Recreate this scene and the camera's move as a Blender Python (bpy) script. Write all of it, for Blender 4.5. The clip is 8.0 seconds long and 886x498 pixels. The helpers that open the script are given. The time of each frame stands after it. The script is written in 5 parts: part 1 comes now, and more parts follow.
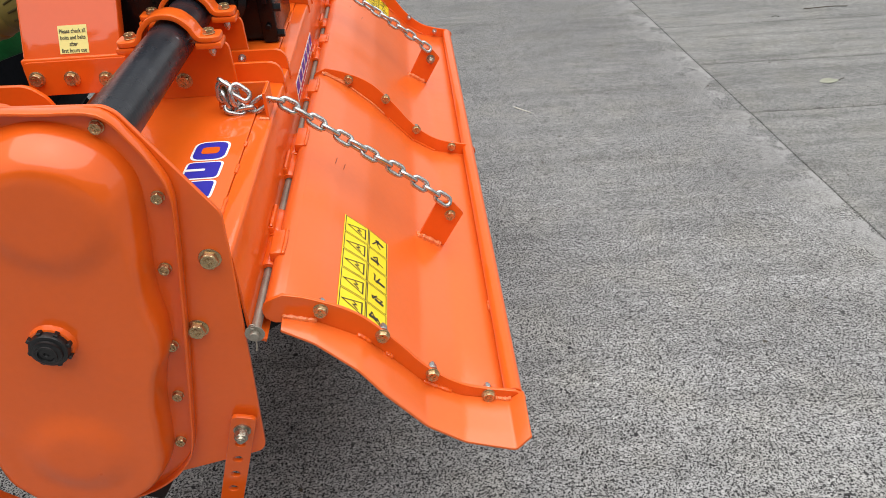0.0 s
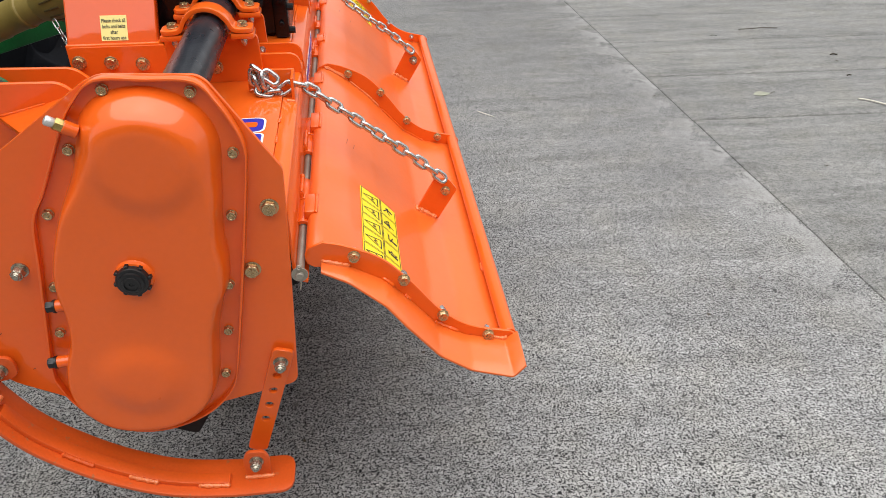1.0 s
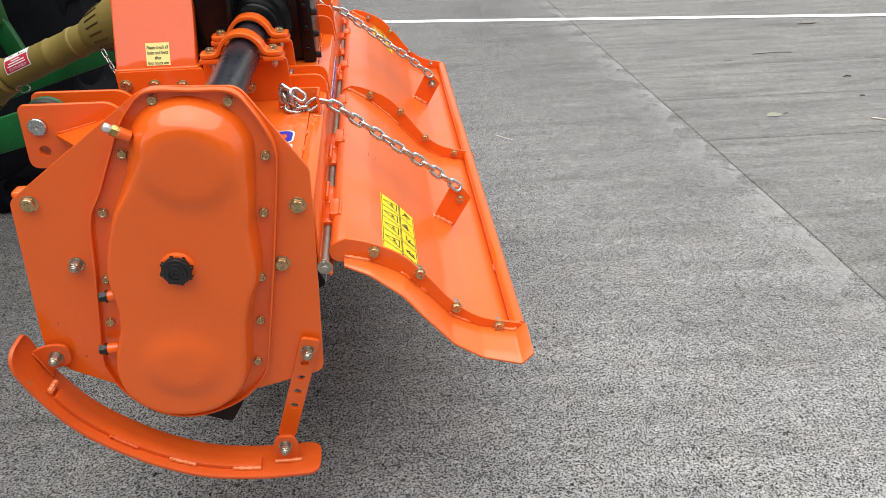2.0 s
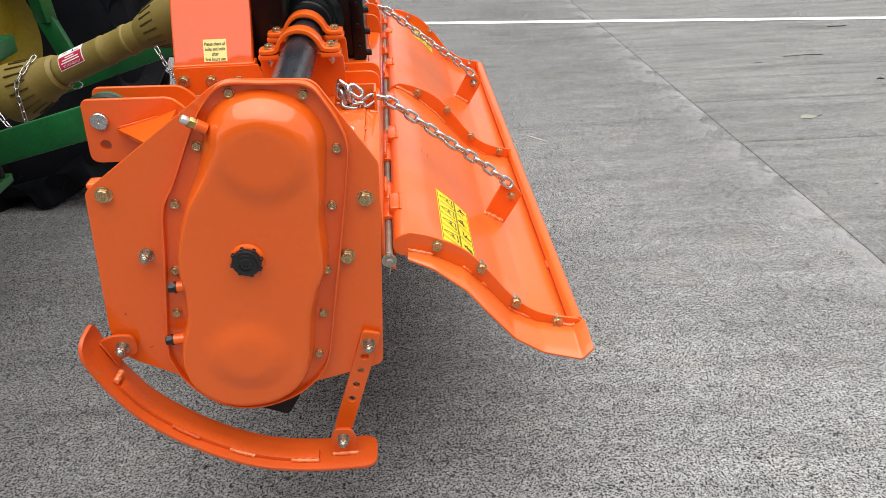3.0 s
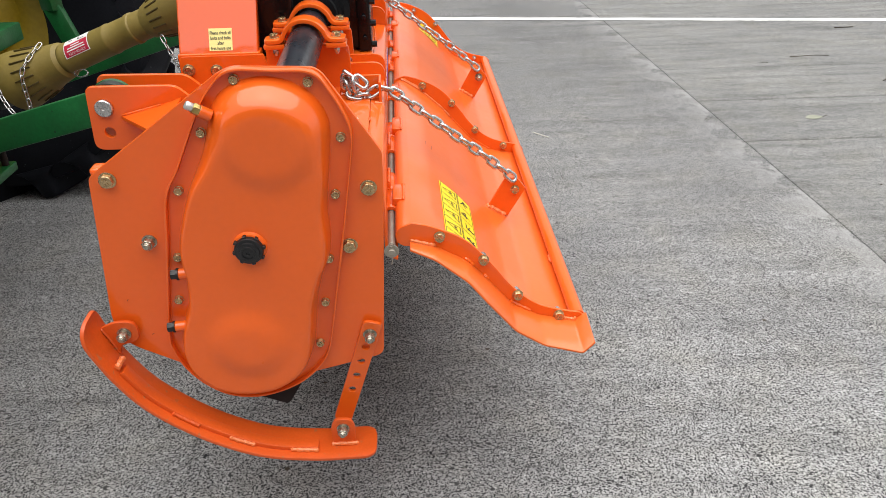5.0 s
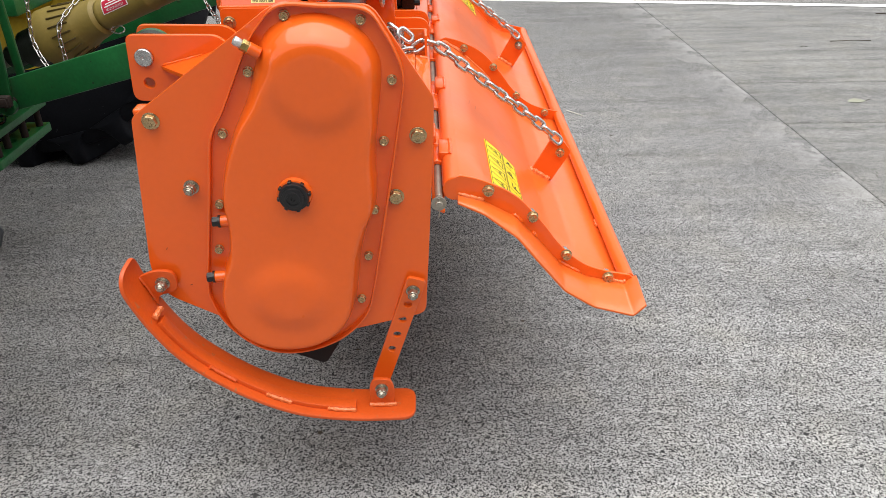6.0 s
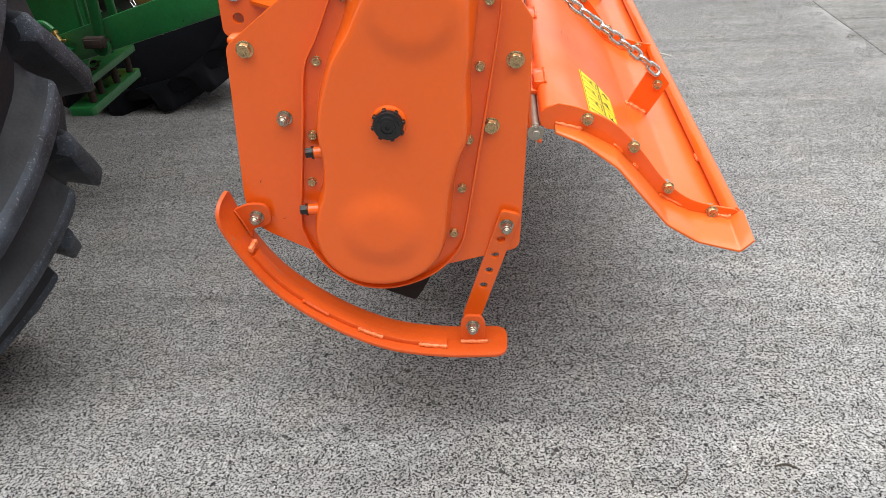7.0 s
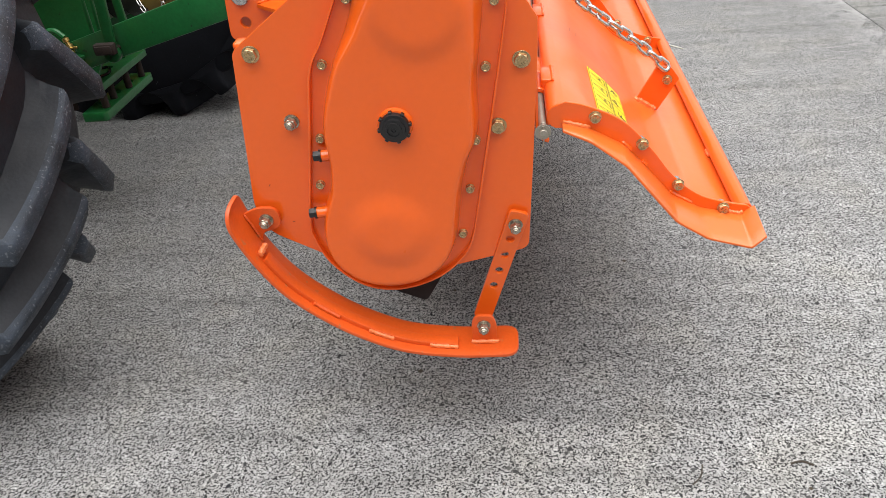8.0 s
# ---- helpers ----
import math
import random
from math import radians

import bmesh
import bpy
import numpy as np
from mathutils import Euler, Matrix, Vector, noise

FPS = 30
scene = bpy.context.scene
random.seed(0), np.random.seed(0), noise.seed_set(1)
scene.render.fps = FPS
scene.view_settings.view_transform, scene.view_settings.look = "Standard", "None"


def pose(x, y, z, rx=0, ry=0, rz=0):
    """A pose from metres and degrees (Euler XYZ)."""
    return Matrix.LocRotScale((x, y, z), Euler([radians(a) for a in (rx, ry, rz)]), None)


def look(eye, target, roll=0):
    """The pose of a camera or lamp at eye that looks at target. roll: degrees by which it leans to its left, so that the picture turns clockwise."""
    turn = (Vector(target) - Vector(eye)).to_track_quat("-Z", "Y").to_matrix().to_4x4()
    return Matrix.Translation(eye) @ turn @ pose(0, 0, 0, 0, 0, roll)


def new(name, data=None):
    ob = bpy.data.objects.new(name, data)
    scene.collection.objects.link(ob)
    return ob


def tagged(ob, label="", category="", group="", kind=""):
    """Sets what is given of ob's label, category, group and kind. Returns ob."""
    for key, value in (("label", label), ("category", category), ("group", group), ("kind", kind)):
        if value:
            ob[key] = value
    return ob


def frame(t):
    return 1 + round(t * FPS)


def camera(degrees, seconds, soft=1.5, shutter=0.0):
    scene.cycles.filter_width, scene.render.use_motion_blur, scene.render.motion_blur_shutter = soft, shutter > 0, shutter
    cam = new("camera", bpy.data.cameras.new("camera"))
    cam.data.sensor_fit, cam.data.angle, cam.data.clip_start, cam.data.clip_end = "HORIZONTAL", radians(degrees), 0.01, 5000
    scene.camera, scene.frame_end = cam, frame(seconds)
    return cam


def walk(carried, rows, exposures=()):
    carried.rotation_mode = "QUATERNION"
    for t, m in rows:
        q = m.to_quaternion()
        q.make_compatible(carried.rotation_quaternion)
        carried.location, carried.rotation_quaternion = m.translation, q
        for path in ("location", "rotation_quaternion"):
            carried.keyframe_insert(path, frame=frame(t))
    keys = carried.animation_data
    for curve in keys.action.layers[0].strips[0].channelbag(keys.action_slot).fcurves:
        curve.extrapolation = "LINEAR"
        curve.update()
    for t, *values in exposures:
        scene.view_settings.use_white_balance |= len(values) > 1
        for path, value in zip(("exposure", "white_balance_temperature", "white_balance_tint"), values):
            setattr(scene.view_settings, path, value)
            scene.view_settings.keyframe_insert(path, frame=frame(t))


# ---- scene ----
cam = camera(61.4, 8.0, soft=0.65)
PATH = [
    (0, (0.338, -0.867, 1.399), (0.381, 0.821, 0.327), -3.3),
    (0.2, (0.236, -0.914, 1.409), (0.36, 0.763, 0.326), -1.9),
    (0.5, (0.174, -0.979, 1.425), (0.397, 0.69, 0.345), 0.0),
    (1, (0.202, -1.1, 1.437), (0.398, 0.594, 0.393), -0.2),
    (1.5, (0.241, -1.209, 1.438), (0.4, 0.504, 0.417), -1.0),
    (2, (0.213, -1.246, 1.438), (0.344, 0.5, 0.472), -1.9),
    (2.2, (0.177, -1.251, 1.436), (0.291, 0.501, 0.478), -2.1),
    (3.3, (0.115, -1.254, 1.425), (0.209, 0.499, 0.467), -2.0),
    (3.5, (0.119, -1.256, 1.422), (0.215, 0.496, 0.462), -1.9),
    (4, (0.12, -1.263, 1.425), (0.218, 0.487, 0.462), -1.7),
    (5.3, (0.111, -1.252, 1.411), (0.193, 0.498, 0.446), -1.0),
    (5.5, (0.098, -1.246, 1.382), (0.176, 0.503, 0.415), -0.8),
    (6, (0.06, -1.246, 1.335), (0.097, 0.494, 0.35), -0.7),
    (6.2, (0.049, -1.24, 1.319), (0.009, 0.488, 0.313), -1.7),
    (6.5, (0.014, -1.232, 1.287), (-0.097, 0.474, 0.249), -3.0),
    (7, (0.014, -1.237, 1.281), (-0.14, 0.439, 0.201), -3.9),
    (7.5, (0.024, -1.235, 1.287), (-0.161, 0.434, 0.202), -5.0),
    (8, (0.027, -1.23, 1.287), (-0.17, 0.438, 0.201), -5.6),
]

walk(cam, [(t, look(eye, target, roll)) for t, eye, target, roll in PATH],
     exposures=[(0.0, 0.60), (1.0, 0.71), (2.0, 0.80), (3.5, 0.84), (5.5, 0.85), (6.5, 0.98), (8.0, 1.08)])

# ---- world and light: a bright overcast sky ----
world = bpy.data.worlds.new("sky")
scene.world = world
world.use_nodes = True
wn, wl = world.node_tree.nodes, world.node_tree.links
sky = wn.new("ShaderNodeTexSky")
sky.sky_type = "NISHITA"
sky.sun_disc = False
sky.sun_elevation, sky.sun_rotation = radians(80), radians(180)
grey = wn.new("ShaderNodeHueSaturation")
grey.inputs["Saturation"].default_value = 0.03
wl.new(sky.outputs["Color"], grey.inputs["Color"])
wl.new(grey.outputs["Color"], wn["Background"].inputs["Color"])
wn["Background"].inputs["Strength"].default_value = 0.12

sun = new("sun", bpy.data.lights.new("sun", "SUN"))
sun.data.energy, sun.data.angle, sun.data.color = 2.4, radians(86), (1.0, 0.98, 0.95)
sun.matrix_world = look((0.3, -0.1, 6.2), (0.0, 0.6, 0.0))


# ---- materials ----
def material(name):
    m = bpy.data.materials.new(name)
    m.use_nodes = True
    t = m.node_tree
    return m, t.nodes, t.links, t.nodes["Principled BSDF"]


def ramp(nodes, stops):
    r = nodes.new("ShaderNodeValToRGB")
    e = r.color_ramp.elements
    while len(e) < len(stops):
        e.new(0.5)
    for el, (p, c) in zip(e, stops):
        el.position = p
        el.color = (*c, 1) if len(c) == 3 else c
    return r


def texture(nodes, links, kind, scale, detail=3.0, coords="Object", stretch=None):
    tc = nodes.new("ShaderNodeTexCoord")
    out = tc.outputs[coords]
    if stretch:
        mp = nodes.new("ShaderNodeMapping")
        mp.inputs["Scale"].default_value = stretch
        links.new(out, mp.inputs["Vector"])
        out = mp.outputs["Vector"]
    n = nodes.new("ShaderNodeTexNoise" if kind == "noise" else "ShaderNodeTexVoronoi")
    n.inputs["Scale"].default_value = scale
    if kind == "noise":
        n.inputs["Detail"].default_value = detail
    links.new(out, n.inputs["Vector"])
    return n


def mixer(nodes, links, fac, a, b, mode="MIX"):
    m = nodes.new("ShaderNodeMix")
    m.data_type, m.blend_type = "RGBA", mode
    for socket, value in ((m.inputs["Factor"], fac), (m.inputs["A"], a), (m.inputs["B"], b)):
        if hasattr(value, "links"):
            links.new(value, socket)
        elif isinstance(value, tuple):
            socket.default_value = (*value, 1)
        else:
            socket.default_value = value
    return m.outputs["Result"]


def bump(nodes, links, bsdf, height, strength, distance):
    b = nodes.new("ShaderNodeBump")
    b.inputs["Strength"].default_value, b.inputs["Distance"].default_value = strength, distance
    links.new(height, b.inputs["Height"])
    links.new(b.outputs["Normal"], bsdf.inputs["Normal"])


def simple(name, colour, rough, metal=0.0, vary=0.25, scale=30.0, bumps=0.15, coat=0.0, rvary=0.1, dark=None, distance=0.002,
           chips=None, worn=0.66, gloss=0.17, wave=0.0, spec=None, coat_ior=1.52):
    """A paint, metal or rubber with uneven tone, uneven gloss and fine relief."""
    m, n, l, b = material(name)
    big = texture(n, l, "noise", scale * 0.2, 4.0)
    fine = texture(n, l, "noise", scale * 6, 3.0)
    low = dark or tuple(c * (1 - vary) for c in colour)
    r1 = ramp(n, [(0.3, low), (0.7, colour)])
    l.new(big.outputs["Fac"], r1.inputs["Fac"])
    r2 = ramp(n, [(0.3, (1 - vary * 0.5,) * 3), (0.7, (1.0,) * 3)])
    l.new(fine.outputs["Fac"], r2.inputs["Fac"])
    col = mixer(n, l, 1.0, r1.outputs["Color"], r2.outputs["Color"], "MULTIPLY")
    if chips:
        spot = texture(n, l, "noise", scale * 2.2, 6.0)
        sr = ramp(n, [(worn, (0.0,) * 3), (worn + 0.03, (1.0,) * 3)])
        l.new(spot.outputs["Fac"], sr.inputs["Fac"])
        col = mixer(n, l, sr.outputs["Color"], col, chips)
    l.new(col, b.inputs["Base Color"])
    mr = n.new("ShaderNodeMapRange")
    mr.inputs["To Min"].default_value, mr.inputs["To Max"].default_value = max(0.03, rough - rvary), min(1, rough + rvary)
    mid = texture(n, l, "noise", scale, 4.0)
    l.new(mid.outputs["Fac"], mr.inputs["Value"])
    l.new(mr.outputs["Result"], b.inputs["Roughness"])
    b.inputs["Metallic"].default_value = metal
    b.inputs["Coat Weight"].default_value = coat
    if coat:
        b.inputs["Specular IOR Level"].default_value = 0.2
        b.inputs["Coat IOR"].default_value = coat_ior
    b.inputs["Coat Roughness"].default_value = gloss
    if spec is not None:
        b.inputs["Specular IOR Level"].default_value = spec
    bump(n, l, b, fine.outputs["Fac"], bumps, distance)
    if wave:
        # the slow unevenness of pressed and painted sheet
        slow = texture(n, l, "noise", 11, 2.0)
        w = n.new("ShaderNodeBump")
        w.inputs["Strength"].default_value, w.inputs["Distance"].default_value = 1.0, wave
        l.new(slow.outputs["Fac"], w.inputs["Height"])
        l.new(w.outputs["Normal"], b.inputs["Normal"].links[0].from_node.inputs["Normal"])
        l.new(w.outputs["Normal"], b.inputs["Coat Normal"])
    return m


ORANGE = simple("orange_paint", (0.80, 0.119, 0.010), 0.30, vary=0.06, scale=14, bumps=0.04, coat=0.62, rvary=0.05, gloss=0.08, wave=0.0016, coat_ior=1.58)
GLOSSY_ORANGE = simple("glossy_orange_paint", (0.80, 0.112, 0.012), 0.14, vary=0.05, scale=14, bumps=0.02, coat=1.0, rvary=0.03, gloss=0.05, wave=0.0012, coat_ior=1.95)
SATIN_ORANGE = simple("satin_orange_paint", (0.76, 0.132, 0.018), 0.36, vary=0.07, scale=14, bumps=0.05, coat=0.75, rvary=0.06, gloss=0.26, wave=0.0012, coat_ior=1.62)
WORN_ORANGE = simple("scuffed_orange_paint", (0.70, 0.097, 0.011), 0.40, vary=0.18, scale=30, bumps=0.12, rvary=0.12, chips=(0.45, 0.12, 0.04), worn=0.67)
WELD = simple("painted_weld", (0.86, 0.215, 0.06), 0.28, vary=0.18, scale=60, bumps=0.35, distance=0.004)
BLACK = simple("black_paint", (0.006, 0.006, 0.007), 0.24, vary=0.3, scale=20, bumps=0.15, rvary=0.08, spec=0.22)
ROTOR_BLACK = simple("matt_black_paint", (0.007, 0.007, 0.008), 0.75, vary=0.3, scale=20, bumps=0.2)
PIPE = simple("black_pipe_paint", (0.016, 0.019, 0.026), 0.30, vary=0.4, scale=25, bumps=0.25, rvary=0.15, chips=(0.16, 0.16, 0.17), worn=0.71)
PLASTIC = simple("black_plastic", (0.008, 0.008, 0.009), 0.36, vary=0.2, scale=40, bumps=0.2)
ZINC_GOLD = simple("yellow_zinc", (0.70, 0.50, 0.27), 0.27, metal=0.85, vary=0.35, scale=120, bumps=0.25, rvary=0.12)
ZINC = simple("bright_zinc", (0.66, 0.66, 0.65), 0.26, metal=0.95, vary=0.25, scale=140, bumps=0.2, rvary=0.12)
GREASE = simple("greasy_dark_steel", (0.045, 0.05, 0.042), 0.42, metal=0.4, vary=0.5, scale=50, bumps=0.4)
GOLD_SILVER = simple("pale_yellow_zinc", (0.52, 0.47, 0.38), 0.24, metal=0.85, vary=0.35, scale=120, bumps=0.25, rvary=0.12)
PALE_ZINC = simple("pale_zinc", (0.80, 0.80, 0.78), 0.38, metal=0.7, vary=0.2, scale=140, bumps=0.15)
STEEL = simple("dull_steel_rod", (0.46, 0.42, 0.35), 0.42, metal=0.6, vary=0.4, scale=60, bumps=0.3)
GREEN = simple("green_paint", (0.012, 0.148, 0.037), 0.36, vary=0.5, scale=20, bumps=0.25, coat=0.0, rvary=0.15, dark=(0.007, 0.070, 0.019), chips=(0.012, 0.030, 0.012), worn=0.68)
# rubber of the far wheel, with the tractor's shade put into its colour
SHADED_RUBBER = simple("shaded_tyre_rubber", (0.012, 0.0135, 0.018), 0.58, vary=0.5, scale=22, bumps=0.3, rvary=0.15, dark=(0.006, 0.0065, 0.009), chips=(0.055, 0.059, 0.066), worn=0.71, spec=0.10)
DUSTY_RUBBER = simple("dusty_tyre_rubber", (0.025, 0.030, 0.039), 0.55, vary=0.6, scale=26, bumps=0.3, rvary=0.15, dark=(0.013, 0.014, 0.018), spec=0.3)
WORN_RUBBER = simple("worn_tyre_rubber", (0.062, 0.083, 0.118), 0.56, vary=0.8, scale=80, bumps=0.6, rvary=0.15, distance=0.004, chips=(0.11, 0.122, 0.142), worn=0.61)
# olive darkened to stand for the shade inside the guard slots
SLOT_SHADE = simple("slot_shade_olive", (0.085, 0.058, 0.012), 0.6, vary=0.2, scale=14)
OLIVE = simple("olive_yellow_plastic", (0.235, 0.170, 0.034), 0.58, vary=0.2, scale=14, bumps=0.25)
RIM = simple("yellow_rim_paint", (0.60, 0.41, 0.03), 0.45, vary=0.3, scale=8, bumps=0.2)
YELLOW = simple("yellow_sticker", (0.88, 0.66, 0.015), 0.4, vary=0.06, scale=40, bumps=0.05)
PALE = simple("pale_yellow_sticker", (0.80, 0.72, 0.25), 0.45, vary=0.06, scale=40, bumps=0.05)
SCRATCH = simple("scratched_orange_paint", (0.30, 0.045, 0.012), 0.5, vary=0.3, scale=40, bumps=0.1)
INK = simple("black_ink", (0.02, 0.02, 0.02), 0.5, vary=0.1, scale=40, bumps=0.05)
WHITE = simple("white_sticker", (0.80, 0.80, 0.78), 0.4, vary=0.05, scale=40, bumps=0.05)
BLUE = simple("blue_sticker", (0.02, 0.02, 0.36), 0.4, vary=0.08, scale=40, bumps=0.05)
RED = simple("red_sticker", (0.50, 0.015, 0.05), 0.4, vary=0.1, scale=40, bumps=0.05)
GLASS = simple("dark_tinted_glass", (0.012, 0.014, 0.014), 0.06, vary=0.1, scale=6, bumps=0.02, rvary=0.02)
BRASS = simple("brass", (0.6, 0.42, 0.15), 0.3, metal=0.9, vary=0.3, scale=80)
# rusty iron with shadow darkened into it, also used for the shaded spacers
RUST_AND_SHADE = simple("rusty_iron_and_shade", (0.024, 0.014, 0.010), 0.8, metal=0.2, vary=0.5, scale=40, bumps=0.6)
TWIG = simple("dry_twig_bark", (0.06, 0.045, 0.03), 0.85, vary=0.4, scale=60, bumps=0.5)
STRAW = simple("pale_straw", (0.70, 0.67, 0.58), 0.8, vary=0.2, scale=60)
LEAF = simple("dry_leaf", (0.36, 0.37, 0.29), 0.8, vary=0.4, scale=60)


def aggregate(name, paste, dark, light, amount, streak, worn=False):
    """Worn concrete with its stones exposed: pale paste, dark flecks, some larger stones, stains at a larger scale."""
    m, n, l, b = material(name)
    tc = n.new("ShaderNodeTexCoord")
    grain = texture(n, l, "noise", 620, 2.0)
    gr = ramp(n, [(0.25, tuple(c * 0.72 for c in paste)), (0.5, paste), (0.75, light)])
    l.new(grain.outputs["Fac"], gr.inputs["Fac"])
    col = gr.outputs["Color"]

    def stones(scale, keep, size, stops, warped):
        """A share of the cells of a warped cell pattern becomes stones, each in its own tone."""
        warp = texture(n, l, "noise", scale * 1.7, 1.0)
        shift = n.new("ShaderNodeVectorMath")
        shift.operation = "MULTIPLY_ADD"
        shift.inputs[1].default_value = (warped / scale, warped / scale, 0.0)
        l.new(warp.outputs["Color"], shift.inputs[0])
        l.new(tc.outputs["Object"], shift.inputs[2])
        cell = n.new("ShaderNodeTexVoronoi")
        cell.inputs["Scale"].default_value = scale
        l.new(shift.outputs["Vector"], cell.inputs["Vector"])
        sep = n.new("ShaderNodeSeparateColor")
        l.new(cell.outputs["Color"], sep.inputs["Color"])
        pick = ramp(n, [(1 - keep - 0.005, (0.0,) * 3), (1 - keep, (1.0,) * 3)])
        l.new(sep.outputs["Red"], pick.inputs["Fac"])
        core = ramp(n, [(size, (1.0,) * 3), (size + 0.06, (0.0,) * 3)])
        l.new(cell.outputs["Distance"], core.inputs["Fac"])
        tone = ramp(n, stops)
        l.new(sep.outputs["Green"], tone.inputs["Fac"])
        return mixer(n, l, mixer(n, l, 1.0, pick.outputs["Color"], core.outputs["Color"], "MULTIPLY"), col, tone.outputs["Color"])

    mid = tuple(c * 0.42 for c in paste)
    soft = tuple(c * 0.70 for c in paste)
    # fine dark flecks with ragged outlines
    fleck = texture(n, l, "noise", 205, 1.5)
    fleck.inputs["Distortion"].default_value = 0.7
    fr = ramp(n, [(0.0, (1.0,) * 3), (0.405 + amount * 0.16, (1.0,) * 3), (0.430 + amount * 0.16, (0.0,) * 3)])
    l.new(fleck.outputs["Fac"], fr.inputs["Fac"])
    hue = texture(n, l, "noise", 90, 1.0)
    hr = ramp(n, [(0.46, dark), (0.70, mid)])
    l.new(hue.outputs["Fac"], hr.inputs["Fac"])
    col = mixer(n, l, fr.outputs["Color"], col, hr.outputs["Color"])
    col = stones(140, 0.45, 0.34, [(0.0, dark), (0.45, mid), (0.62, soft), (0.66, light), (1.0, light)], 0.9)
    col = stones(80, 0.14, 0.32, [(0.0, dark), (0.5, mid), (1.0, soft)], 0.8)
    col = stones(52, 0.035, 0.28, [(0.0, tuple(c * 1.4 for c in dark)), (0.6, mid), (1.0, soft)], 0.6)
    col = stones(210, 0.012, 0.22, [(0.0, tuple(c * 2.0 for c in paste)), (1.0, tuple(c * 2.6 for c in paste))], 0.5)
    coarse = texture(n, l, "noise", 70, 2.0)
    co = ramp(n, [(0.32, (0.80,) * 3), (0.5, (1.0,) * 3), (0.68, (1.13,) * 3)])
    l.new(coarse.outputs["Fac"], co.inputs["Fac"])
    col = mixer(n, l, 1.0, col, co.outputs["Color"], "MULTIPLY")
    mottle = texture(n, l, "noise", 22, 5.0, stretch=(1.0, 1.5, 1.0))
    mo = ramp(n, [(0.32, (0.86,) * 3), (0.68, (1.13,) * 3)])
    l.new(mottle.outputs["Fac"], mo.inputs["Fac"])
    col = mixer(n, l, 1.0, col, mo.outputs["Color"], "MULTIPLY")
    warm = texture(n, l, "noise", 5.0, 4.0)
    wr = ramp(n, [(0.35, (0.995, 1.0, 1.008)), (0.5, (1.0, 1.0, 1.0)), (0.65, (1.012, 1.004, 0.975))])
    l.new(warm.outputs["Fac"], wr.inputs["Fac"])
    col = mixer(n, l, 1.0, col, wr.outputs["Color"], "MULTIPLY")
    stain = texture(n, l, "noise", 1.3, 7.0)
    sr = ramp(n, [(0.28, (0.86, 0.86, 0.865)), (0.5, (1.0,) * 3), (0.75, (1.09, 1.09, 1.07))])
    l.new(stain.outputs["Fac"], sr.inputs["Fac"])
    col = mixer(n, l, 1.0, col, sr.outputs["Color"], "MULTIPLY")
    drag = texture(n, l, "noise", 1.0, 6.0, stretch=(1.0, 9.0, 1.0))
    dr = ramp(n, [(0.3, (1 - streak,) * 3), (0.55, (1.0,) * 3), (0.85, (1 + streak * 0.5,) * 3)])
    l.new(drag.outputs["Fac"], dr.inputs["Fac"])
    col = mixer(n, l, 1.0, col, dr.outputs["Color"], "MULTIPLY")
    bands = texture(n, l, "noise", 2.4, 5.0, stretch=(1.0, 4.5, 1.0))
    br = ramp(n, [(0.34, (1 - streak * 0.75,) * 3), (0.50, (1.0,) * 3), (0.75, (1 + streak * 0.3,) * 3)])
    l.new(bands.outputs["Fac"], br.inputs["Fac"])
    col = mixer(n, l, 1.0, col, br.outputs["Color"], "MULTIPLY")
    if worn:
        # brightness falloff painted into the slab colour: lighter near, darker towards the painted line
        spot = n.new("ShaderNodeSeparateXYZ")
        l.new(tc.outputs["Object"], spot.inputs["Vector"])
        tone_falloff = n.new("ShaderNodeMath")
        tone_falloff.operation = "MULTIPLY_ADD"
        tone_falloff.inputs[1].default_value = 1.6
        l.new(stain.outputs["Fac"], tone_falloff.inputs[0])
        l.new(spot.outputs["Y"], tone_falloff.inputs[2])
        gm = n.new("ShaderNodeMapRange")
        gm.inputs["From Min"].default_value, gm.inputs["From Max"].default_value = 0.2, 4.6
        l.new(tone_falloff.outputs["Value"], gm.inputs["Value"])
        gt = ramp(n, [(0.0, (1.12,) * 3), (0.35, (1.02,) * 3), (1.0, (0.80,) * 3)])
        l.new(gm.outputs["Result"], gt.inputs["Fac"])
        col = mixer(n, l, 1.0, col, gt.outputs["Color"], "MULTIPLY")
        # pale scuffs along the slab's edge beside the joint
        pos = n.new("ShaderNodeSeparateXYZ")
        l.new(tc.outputs["Object"], pos.inputs["Vector"])
        band = ramp(n, [(0.0, (0.0,) * 3), (0.75, (0.55,) * 3), (1.0, (1.0,) * 3)])
        mr = n.new("ShaderNodeMapRange")
        mr.inputs["From Min"].default_value, mr.inputs["From Max"].default_value = 1.62, 1.88
        l.new(pos.outputs["X"], mr.inputs["Value"])
        l.new(mr.outputs["Result"], band.inputs["Fac"])
        rub = texture(n, l, "noise", 5.5, 9.0, stretch=(1.0, 1.0, 1.0))
        rr = ramp(n, [(0.47, (0.0,) * 3), (0.50, (0.78,) * 3), (0.57, (0.45,) * 3)])
        l.new(rub.outputs["Fac"], rr.inputs["Fac"])
        col = mixer(n, l, mixer(n, l, 1.0, band.outputs["Color"], rr.outputs["Color"], "MULTIPLY"), col, tuple(c * 0.98 for c in paste))
    l.new(col, b.inputs["Base Color"])
    b.inputs["Roughness"].default_value = 0.8
    b.inputs["Specular IOR Level"].default_value = 0.12
    bump(n, l, b, fleck.outputs["Fac"], 0.35, 0.003)
    return m


